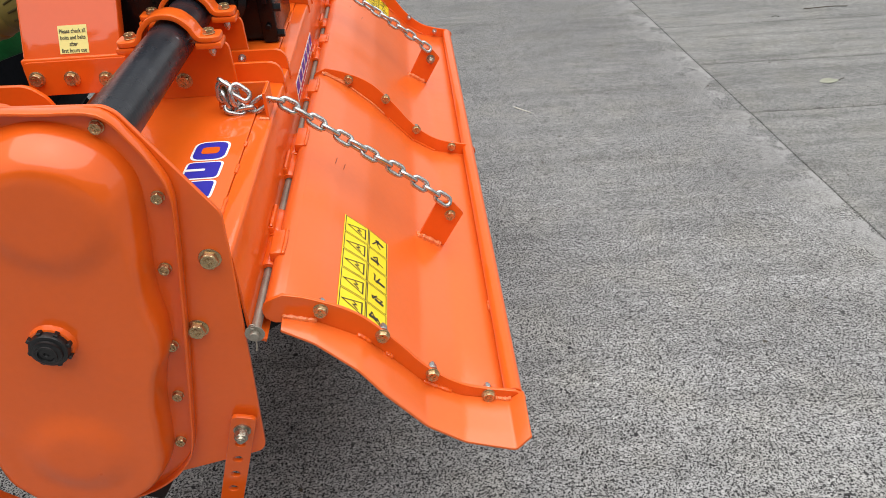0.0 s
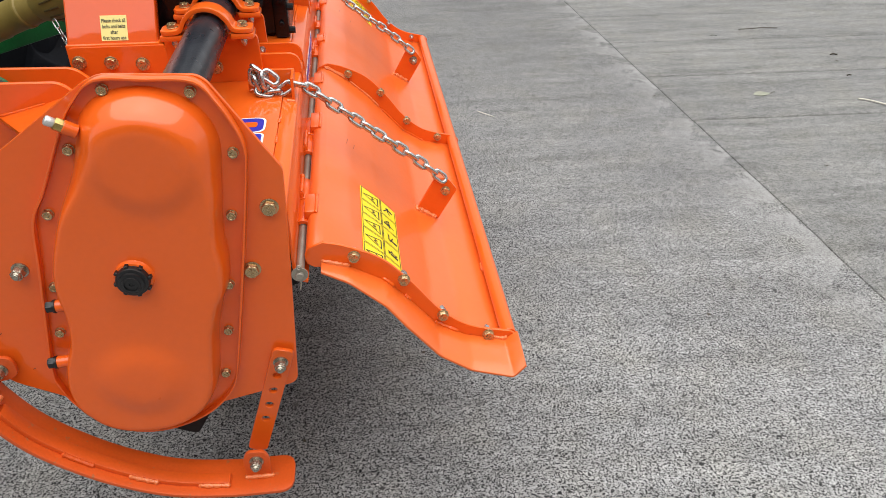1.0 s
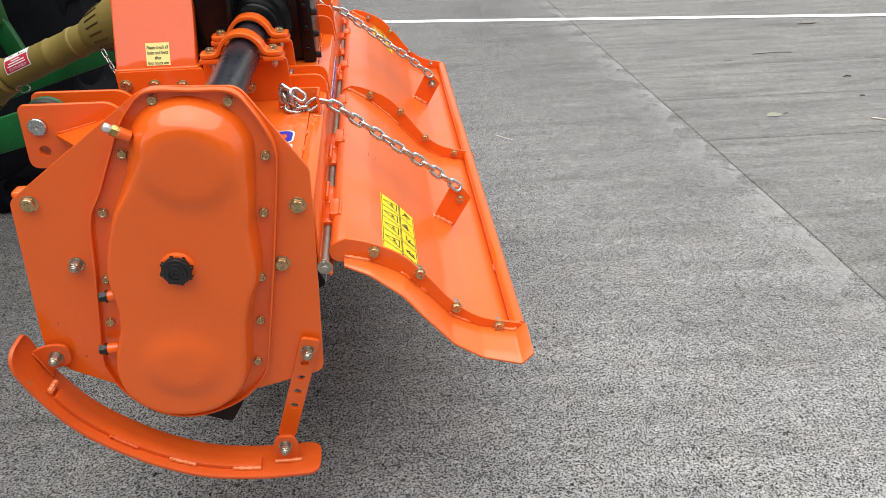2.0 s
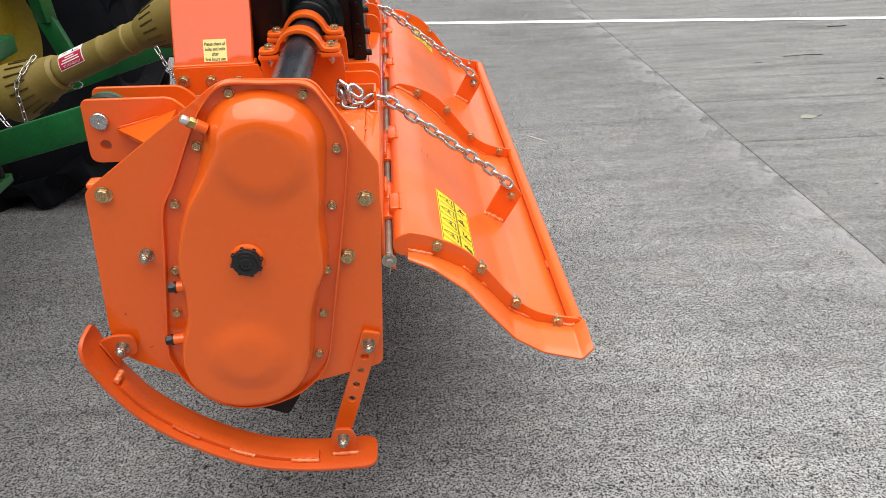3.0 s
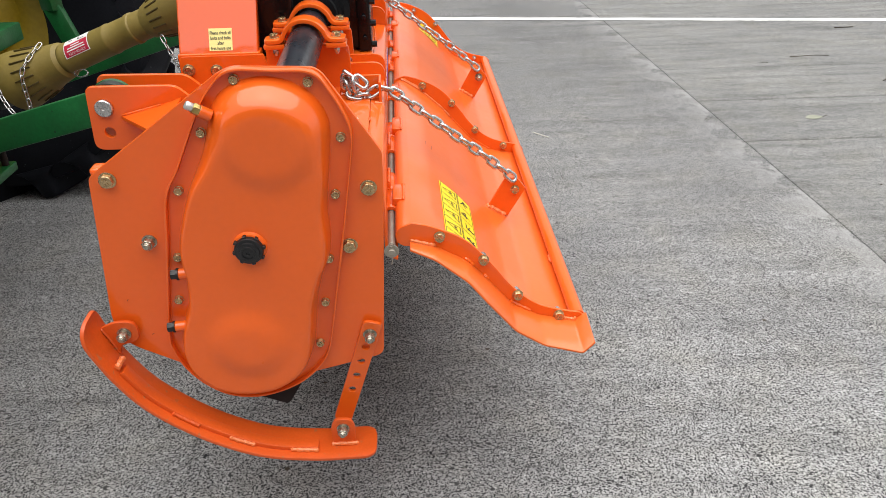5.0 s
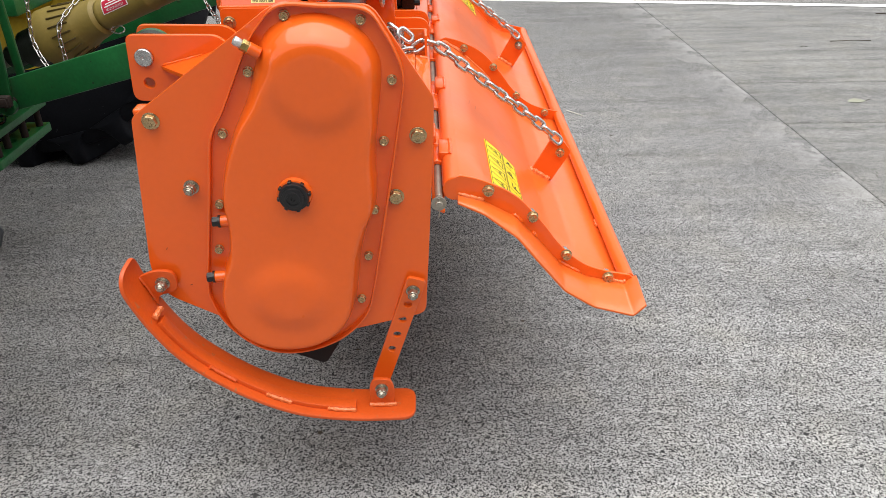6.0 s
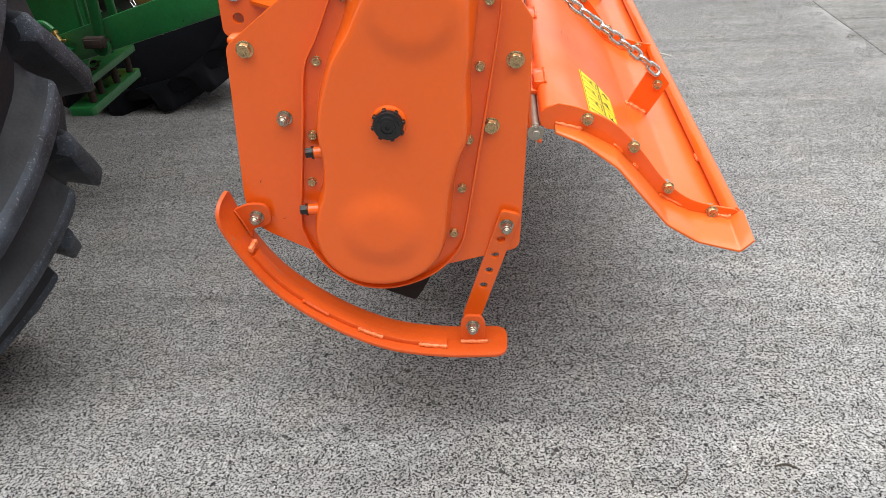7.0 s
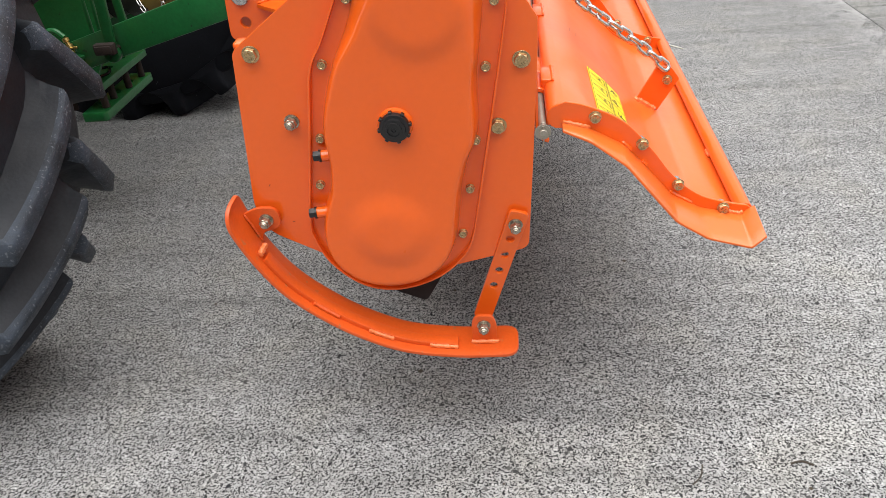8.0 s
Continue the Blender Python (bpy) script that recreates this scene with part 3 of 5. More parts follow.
    for k, (x, z) in enumerate([(-0.163, 1.077), (-0.042, 1.068), (0.004, 0.968), (-0.015, 0.858), (-0.039, 0.722), (-0.056, 0.622), (-0.076, 0.522),
                                (-0.337, 0.644), (-0.320, 0.740), (-0.292, 0.878), (-0.233, 0.986)]):
        bolt(HEAD_S, (x, -0.0065, z), (0, -1, 0), rim, turn=23 * k)
    # filler cap on its boss
    boss = lathe([(0.034, -0.004), (0.031, 0.002), (0.029, 0.009), (0.026, 0.010)], 28, along((-0.172, -0.055, 0.783), (-0.172, -1, 0.783)))
    part("filler_boss", boss, ORANGE, rim)
    cap = lathe([(0.026, 0.006), (0.0265, 0.016), (0.025, 0.0195), (0.020, 0.0205), (0.0195, 0.024), (0.0165, 0.0255), (0.004, 0.0255), (0.003, 0.0235)], 32)
    teeth = [moved(box(0.0235, 0.030, -0.0032, 0.0032, 0.008, 0.017, 0.001, 1), pose(0, 0, 0, 0, 0, 45 * k + 10)) for k in range(8)]
    wings = [lathe([(0.0145, 0.0250), (0.0140, 0.0275), (0.0110, 0.0275), (0.0105, 0.0250)], 28, None, ends=False)]
    part("filler_cap", moved(joined(cap, *teeth, *wings), along((-0.172, -0.055, 0.783), (-0.172, -1, 0.783))), PLASTIC, rim, "black plastic filler cap")
    # breather at the shoulder, two plugs lower down
    p0, p1 = Vector((-0.206, -0.028, 1.022)), Vector((-0.240, -0.039, 1.047))
    part("breather_boss", rod(p0, p0 + (p1 - p0) * 0.48, 0.0105, 16), ORANGE, rim)
    m = along(p0, p1)
    L = (p1 - p0).length
    part("breather", joined(moved(hexagon(0.0100, L * 0.46, L * 0.74, 0.001), m)), BRASS, rim, "brass hexagon fitting")
    part("breather_cap", lathe([(0.006, L * 0.72), (0.0074, L * 0.77), (0.0076, L * 0.98), (0.0064, L * 1.03), (0.003, L * 1.05)], 18, m), PALE_ZINC, rim, "silver breather cap")
    for x, z in ((-0.320, 0.717), (-0.350, 0.597)):
        q0, q1 = Vector((x + 0.026, -0.030, z)), Vector((x - 0.012, -0.034, z))
        part("plug_boss", rod(q0, q0 + (q1 - q0) * 0.62, 0.0105, 16), ORANGE, rim)
        mm = along(q0, q1)
        g = (q1 - q0).length
        part("drain_plug", joined(moved(lathe([(0.0115, g * 0.62), (0.0115, g * 0.72)], 18), mm), moved(hexagon(0.010, g * 0.72, g * 1.0, 0.001), mm)), PLASTIC, rim, "black drain plug")
    return rim


chain_case()


def skid():
    prof = spline([(-0.501, 0.632), (-0.503, 0.610), (-0.496, 0.576), (-0.468, 0.508), (-0.427, 0.440), (-0.369, 0.381), (-0.296, 0.327), (-0.207, 0.285), (-0.102, 0.268),
                   (-0.020, 0.267), (0.024, 0.268)], 7)
    def edge(sign):
        def y(s):
            length = 0.78
            k = min(1.0, (1 - s) * length / 0.030)
            j = min(1.0, s * length / 0.045)
            w = 0.045 * min(math.sqrt(1 - (1 - k) ** 2) * 0.55 + 0.45, math.sqrt(1 - (1 - j) ** 2) * 0.70 + 0.30)
            return -0.037 + sign * w
        return y
    shoe = part("skid", ribbon(prof, edge(-1), edge(1), 0.008, 4), WORN_ORANGE, tiller, "curved orange depth skid with worn paint")
    inner = prof[21:-14]
    up = []
    for i, (x, z) in enumerate(inner):
        a, b = inner[max(0, i - 1)], inner[min(len(inner) - 1, i + 1)]
        g = math.hypot(b[0] - a[0], b[1] - a[1])
        up.append((x - (b[1] - a[1]) / g * 0.0102, z + (b[0] - a[0]) / g * 0.0102))
    part("stiffening_bar", ribbon(up, -0.061, -0.035, 0.0108, 2), WORN_ORANGE, shoe)
    for k, (i0, i1) in enumerate(((33, 39), (43, 48), (52, 57))):
        part("weld_bead", lumpy([(prof[i][0] + 0.002, -0.0615, prof[i][1] + 0.004) for i in range(i0, i1)], 0.0045, k), (WORN_ORANGE, WELD, WELD)[k], shoe)
    bx, bz = prof[20]
    part("weld_bead", lumpy([(bx + 0.003, -0.060, bz + 0.004), (bx + 0.005, -0.046, bz + 0.006), (bx + 0.008, -0.030, bz + 0.008)], 0.0062, 8), WELD, shoe)
    ear = rounded([(-0.500, 0.588), (-0.470, 0.602), (-0.430, 0.600), (-0.428, 0.555), (-0.470, 0.545), (-0.474, 0.520)], [0.003, 0.02, 0.024, 0.022, 0.02, 0.003])
    part("front_ear", plate(ear, -0.016, -0.008, mat=WORN_ORANGE), None, shoe)
    part("weld_bead", lumpy([(-0.498, -0.016, 0.588), (-0.486, -0.016, 0.560), (-0.474, -0.016, 0.525)], 0.0026, 5), WORN_ORANGE, shoe)
    bolt(NUT, (-0.456, -0.016, 0.574), (0, -1, 0), shoe, "lock_nut", 9)
    foot = rounded([(-0.070, 0.267), (-0.072, 0.318), (-0.062, 0.338), (-0.028, 0.336), (-0.020, 0.315), (-0.022, 0.267)], [0.002, 0.012, 0.016, 0.016, 0.012, 0.002])
    part("rear_ear", plate(foot, -0.042, -0.034, mat=WORN_ORANGE), None, shoe)
    part("weld_bead", lumpy([(-0.074, -0.044, 0.270), (-0.046, -0.045, 0.2705), (-0.016, -0.044, 0.270)], 0.0042, 6), WELD, shoe)
    bolt(NUT, (-0.046, -0.042, 0.312), (0, -1, 0), shoe, "lock_nut", 20)
    return shoe


skid()


def strap():
    a, b = Vector((0.026, 0.540)), Vector((-0.046, 0.305))
    d = (b - a).normalized()
    s = Vector((-d.y, d.x))
    w = 0.0195
    c0, c1 = a - d * 0.030, b + d * 0.020
    outline = rounded([tuple(c0 - s * w), tuple(c1 - s * w), tuple(c1 + s * w), tuple(c0 + s * w)], 0.011)
    holes = [circle(*(a + d * k), 0.0080, 18) for k in (0.038, 0.080, 0.123, 0.166)]
    bar = part("height_strap", plate(outline, -0.012, -0.004, holes, mat=ORANGE), None, tiller, "drilled orange height adjusting strap")
    # it leans out towards its foot
    lean = Matrix.Translation((0, -0.006, 0.54)) @ Matrix.Rotation(radians(5.2), 4, "X") @ Matrix.Translation((0, 0.006, -0.54))
    bar.matrix_basis = lean
    bolt(NUT, (0.026, -0.012, 0.540), (0, -1, 0), bar, "lock_nut", 5)


strap()


def rotor():
    tube = part("rotor", rod((-0.20, 0.02, 0.575), (-0.20, WIDTH - 0.01, 0.575), 0.045), ROTOR_BLACK, tiller, "black rotor with curved blades")
    blade = rounded([(-0.205, 0.575), (-0.150, 0.600), (-0.135, 0.370), (-0.172, 0.306), (-0.240, 0.338), (-0.250, 0.362), (-0.225, 0.42)], 0.012)
    mesh = plate(blade, 0.050, 0.058, mat=ROTOR_BLACK)
    rnd = random.Random(5)
    for k in range(22):
        ang = 0 if k == 0 else rnd.uniform(40, 320)
        m = Matrix.Translation((-0.20, 0.0 + 0.079 * k, 0.575)) @ Matrix.Rotation(radians(ang), 4, "Y") @ Matrix.Translation((0.20, 0, -0.575))
        part("blade", mesh, None, tube, "", m)


rotor()


def deck():
    top = part("deck", ribbon([(-0.395, 0.790), (-0.36, 0.815), (-0.31, 0.850), (-0.26, 0.866), (0.0385, 0.866)], 0.010, WIDTH - 0.002, 0.005, 4), ORANGE, tiller, "orange steel deck sheet")
    rear = part("rear_panel", ribbon(fold([(0.026, 0.8605), (0.0395, 0.8605), (0.0400, 0.8640), (0.0715, 0.8600), (0.0722, 0.800), (0.0722, 0.730), (0.079, 0.710), (0.092, 0.704)], [0, 0.0006, 0.0006, 0.006, 0.01, 0.006, 0.006, 0]), 0.010, WIDTH - 0.002, 0.005, 4), ORANGE, tiller, "folded orange rear panel")
    for k, (y0, y1) in enumerate(((0.02, 0.16), (0.235, 0.265), (0.33, 0.345), (0.60, 0.66), (1.0, 1.1), (1.3, 1.36))):
        part("weld_bead", lumpy([(0.0394, y0, 0.8650), (0.0396, (y0 + y1) / 2, 0.8652), (0.0394, y1, 0.8650)], 0.0028, 20 + k), ORANGE, top)
    return top


top_deck = deck()


def transverse_plates():
    """The upright plates across the deck that carry the gearbox."""
    for y, left, step, z1 in ((0.620, -0.432, -0.225, 0.908), (0.700, -0.300, -0.300, 0.906), (1.160, -0.300, -0.300, 0.920), (1.240, -0.400, -0.400, 0.936)):
        high = 0.936 if step > left else z1
        o = rounded([(left, 0.866), (left, high), (step, high), (step + 0.008, z1), (0.073, z1 - 0.002), (0.073, 0.835), (0.072, 0.859), (0.040, 0.864)],
                    [0.002, 0.015, 0.004, 0.004, 0.036, 0.004, 0.002, 0.002])
        pl = part("cross_plate", plate(o, y, y + 0.010, mat=ORANGE), None, tiller, "upright orange cross plate")
        if y < 0.65:
            for k, (x, z) in enumerate(((-0.411, 0.902), (-0.343, 0.899), (-0.276, 0.894))):
                bolt(HEAD_L, (x, y, z), (0, -1, 0), pl, turn=14 * k)
    bolt(NUT_S, (-0.020, 0.700, 0.890), (0, -1, 0), tiller, "lock_nut")


transverse_plates()


def mast():
    """The hollow mast foot whose face leans back."""
    y0, z0, lean, h, depth = 0.628, 0.936, radians(28), 0.42, 0.032
    x0, x1 = -0.431, -0.237
    dy, dz = math.sin(lean), math.cos(lean)
    body = bmesh.new()
    bmesh.ops.create_cube(body, size=1)
    bmesh.ops.transform(body, matrix=Matrix.Translation(((x0 + x1) / 2, depth / 2, h / 2)) @ Matrix.Diagonal((x1 - x0, depth, h, 1)), verts=body.verts)
    bmesh.ops.bevel(body, geom=list(body.edges), offset=0.005, segments=3, affect="EDGES", profile=0.5)
    m = pose(0, y0, z0, -math.degrees(lean))
    ob = part("mast_box", moved(body, m), GLOSSY_ORANGE, tiller, "glossy orange leaning mast box")
    part("mast_skirt", box(x0 - 0.002, x1 + 0.004, y0 - 0.006, y0 + 0.04, z0 - 0.012, z0 + 0.004, 0.002), ORANGE, ob)
    # sticker with four lines of writing
    w, hh, cx, s0 = 0.0565, 0.0545, -0.3275, 0.010
    st = part("notice_sticker", moved(plateb(cx - w / 2, cx + w / 2, s0, s0 + hh), m), PALE, ob, "pale yellow notice sticker")
    for k, (line, width) in enumerate((("Please check all", 0.0505), ("bolts and belts", 0.049), ("after", 0.016), ("first hours use", 0.049))):
        t = text_mesh(line, width, INK)
        part("writing", t, None, st, "", m @ pose(cx, -0.0016, s0 + hh - 0.0115 - 0.0125 * k, 90))


def plateb(x0, x1, z0, z1, y=-0.0006):
    return box(x0, x1, y - 0.0004, y + 0.0006, z0, z1, 0)


def text_mesh(line, width, mat, tall=1.35):
    c = bpy.data.curves.new("writing", "FONT")
    c.body, c.align_x, c.align_y, c.size, c.extrude = line, "CENTER", "CENTER", 0.01, 0.0001
    c.offset = 0.00012
    ob = bpy.data.objects.new("writing", c)
    mesh = bpy.data.meshes.new_from_object(ob)
    bpy.data.objects.remove(ob)
    xs = [v.co.x for v in mesh.vertices]
    f = width / (max(xs) - min(xs))
    mesh.transform(Matrix.Diagonal((f, max(f, 0.7) * tall, 1, 1)))
    mesh.materials.clear()
    return finish(mesh, mat)


mast()


def drive_pipe():
    cx, cz, r = -0.107, 0.986, 0.0395
    pipe = part("axle_tube", rod((cx, 0.008, cz), (cx, 0.93, cz), r, 40), PIPE, tiller, "black painted axle tube with scuffs")
    collar = lathe([(0.042, 0), (0.050, 0.002), (0.060, 0.006), (0.060, 0.016), (0.055, 0.020), (0.062, 0.026), (0.064, 0.04), (0.058, 0.046), (0.070, 0.052), (0.075, 0.075), (0.09, 0.085), (0.09, 0.11)], 36, along((cx, 0.755, cz), (cx, 2, cz)))
    part("collar", collar, BLACK, tiller, "black ribbed bearing collar")
    for y in (0.542, 0.695):
        w = 0.024
        ze = 0.986
        outer = spline([(cx - 0.094, ze + 0.010), (cx - 0.068, ze + 0.010), (cx - 0.056, ze + 0.014), (cx - 0.046, ze + 0.032), (cx - 0.026, ze + 0.050), (cx, ze + 0.056),
                        (cx + 0.026, ze + 0.050), (cx + 0.046, ze + 0.032), (cx + 0.056, ze + 0.014), (cx + 0.068, ze + 0.010), (cx + 0.094, ze + 0.010)], 5)
        def lo(s, yy=y):
            e = min(s, 1 - s) * 0.25 / 0.014
            return yy - w * (0.6 + 0.4 * math.sqrt(1 - (1 - min(1, e)) ** 2))
        def hi(s, yy=y):
            e = min(s, 1 - s) * 0.25 / 0.014
            return yy + w * (0.6 + 0.4 * math.sqrt(1 - (1 - min(1, e)) ** 2))
        clamp = part("pipe_clamp", ribbon(outer, lo, hi, 0.0095, 3), ORANGE, tiller, "bent orange strap clamp over the axle tube")
        for sgn in (-1, 1):
            x0 = cx + sgn * 0.072
            part("clamp_base", box(x0 - 0.024, x0 + 0.024, y - w, y + w, ze - 0.0125, ze - 0.0005, 0.003), ORANGE, clamp)
            bolt(HEAD_M, (x0, y, ze + 0.010), (0, 0, 1), clamp, turn=20 + 30 * sgn)
            part("lock_nut", NUT_S, None, clamp, "", along((x0, y, ze - 0.0125), (x0, y, 0)))
        o = rounded([(cx - 0.100, 0.866), (cx - 0.100, 0.974), (cx + 0.098, 0.972), (cx + 0.100, 0.866)], [0.002, 0.014, 0.016, 0.002])
        bracket = part("clamp_bracket", plate(o, y + 0.020, y + 0.030, mat=ORANGE), None, tiller, "upright orange clamp bracket")
        bolt(HEAD_L, (cx, y + 0.020, 0.901), (0, -1, 0), bracket, turn=8)


drive_pipe()


def gearbox():
    body = part("gearbox", box(-0.225, 0.020, 0.865, 1.08, 0.868, 1.30, 0.018, 3), BLACK, tiller, "black cast gearbox with bolted flanges")
    part("gearbox_neck", box(-0.305, -0.150, 0.720, 0.875, 0.868, 1.30, 0.014, 3), BLACK, body)
    part("gearbox_flange", box(0.000, 0.036, 0.850, 1.09, 0.868, 1.30, 0.006, 2), BLACK, body)
    part("front_flange", lathe([(0.066, 0), (0.076, 0.006), (0.082, 0.012), (0.082, 0.04)], 32, along((-0.107, 0.845, 1.02), (-0.107, 2, 1.02))), BLACK, body)
    for k in range(7):
        z = 0.885 + 0.058 * k
        part("bolt", rod((0.034, 0.862, z), (0.050, 0.862, z), 0.009, 8), BLACK, body)
        part("bolt", rod((0.018, 0.852, z + 0.02), (0.018, 0.842, z + 0.02), 0.007, 8), BLACK, body)
    for k in range(6):
        a = radians(60 * k + 20)
        part("bolt", rod((-0.107 + 0.072 * math.cos(a), 0.852, 1.02 + 0.072 * math.sin(a)), (-0.107 + 0.072 * math.cos(a), 0.838, 1.02 + 0.072 * math.sin(a)), 0.006, 8), BLACK, body)


gearbox()


def hitch(y0, far=False):
    """The two-plate lower hitch with its pin."""
    o = rounded([(-0.606, 0.922), (-0.404, 0.918), (-0.376, 0.892), (-0.362, 0.862), (-0.400, 0.800), (-0.550, 0.767), (-0.618, 0.768)], [0.016, 0.022, 0.01, 0.005, 0.02, 0.01, 0.026])
    hole = [circle(-0.574, 0.811, 0.0125, 20)]
    a = part("hitch_plate", plate(o, y0, y0 + 0.012, hole, mat=ORANGE), None, tiller, "orange hitch plate with rounded corners")
    deep = rounded([(-0.612, 0.918), (-0.404, 0.913), (-0.374, 0.886), (-0.350, 0.832), (-0.400, 0.770), (-0.580, 0.737), (-0.648, 0.738)], [0.016, 0.022, 0.01, 0.005, 0.02, 0.01, 0.026])
    b = part("hitch_plate", plate(deep, y0 + 0.098, y0 + 0.110, mat=ORANGE), None, tiller)
    pin = lathe([(0.0185, 0), (0.0205, 0.002), (0.0205, 0.009), (0.0185, 0.011), (0.004, 0.011), (0.003, 0.0095), (0.0005, 0.0095)], 28, along((-0.572, y0 + 0.001, 0.872), (-0.572, y0 - 1, 0.872)))
    part("hitch_pin", joined(pin, rod((-0.572, y0 + 0.002, 0.872), (-0.572, y0 + 0.13, 0.872), 0.014)), ZINC, tiller, "round steel hitch pin")
    g = bmesh.new()
    low = [(-0.540, y0 + 0.001, 0.850), (-0.440, y0 + 0.001, 0.875), (-0.395, y0 + 0.001, 0.890), (-0.385, y0 - 0.180, 0.890), (-0.415, y0 - 0.180, 0.880)]
    rows = [[g.verts.new(p) for p in low], [g.verts.new((x, y, z - 0.008)) for x, y, z in low]]
    g.faces.new(rows[0])
    g.faces.new(list(reversed(rows[1])))
    for i in range(len(low)):
        j = (i + 1) % len(low)
        g.faces.new((rows[0][i], rows[0][j], rows[1][j], rows[1][i]))
    part("gusset", g, ORANGE, a)
    part("weld_bead", lumpy([(-0.536, y0 - 0.002, 0.853), (-0.48, y0 - 0.003, 0.866), (-0.44, y0 - 0.003, 0.876)], 0.0028, 31), ORANGE, a)


hitch(0.456)
hitch(1.290)

# ---- tailboard: the hinged rear flap ----
SHEET = spline([(0.0905, 0.722), (0.0885, 0.738), (0.094, 0.750), (0.107, 0.755), (0.122, 0.752)], 5)[:-1] + fold(
    [(0.122, 0.752), (0.166, 0.7235), (0.228, 0.6665), (0.264, 0.6245), (0.320, 0.5605), (0.378, 0.5230), (0.470, 0.5040)], 0.014)
WING_KINKS = [(0.116, 0.720), (0.166, 0.706), (0.228, 0.670), (0.264, 0.631), (0.322, 0.5600), (0.379, 0.5270), (0.455, 0.509), (0.479, 0.527)]
WING_EDGE = [0.004, -0.012, -0.035, -0.048, -0.050, -0.057, -0.063, -0.056]
WING = fold(WING_KINKS, [0, 0.008, 0.008, 0.008, 0.008, 0.008, 0.004, 0])


def wing_edge(s):
    """The y of the wing's free edge by the share of its length."""
    cum = [0.0]
    for a, b in zip(WING_KINKS, WING_KINKS[1:]):
        cum.append(cum[-1] + math.hypot(b[0] - a[0], b[1] - a[1]))
    return float(np.interp(s * cum[-1], cum, WING_EDGE))


def wing_z(x):
    return float(np.interp(x, [p[0] for p in WING_KINKS], [p[1] for p in WING_KINKS]))


def stretch_of(line, x0, x1):
    return [p for p in line if x0 <= p[0] <= x1]


RIB_TOP = [(0.121, 0.764), (0.150, 0.757), (0.180, 0.745), (0.208, 0.731), (0.233, 0.713), (0.255, 0.690), (0.287, 0.651), (0.315, 0.612), (0.347, 0.579), (0.380, 0.556), (0.415, 0.543), (0.448, 0.535), (0.467, 0.531)]


def sheet_z(x):
    for a, b in zip(SHEET, SHEET[1:]):
        if a[0] <= x <= b[0]:
            return a[1] + (b[1] - a[1]) * (x - a[0]) / (b[0] - a[0])
    return SHEET[-1][1]


def rib_outline():
    nose = [(0.112 + 0.024 * math.cos(radians(a)), 0.740 + 0.024 * math.sin(radians(a))) for a in range(250, 110, -20)]
    tail = [(0.470 + 0.015 * math.cos(radians(a)), 0.515 + 0.015 * math.sin(radians(a))) for a in range(75, -100, -25)]
    low = [(0.452 - 0.0109 * i, min(wing_z(0.452 - 0.0109 * i), sheet_z(0.452 - 0.0109 * i)) - 0.002) for i in range(31)]
    return nose + spline([(x, z + 0.004) for x, z in RIB_TOP], 3) + tail + low


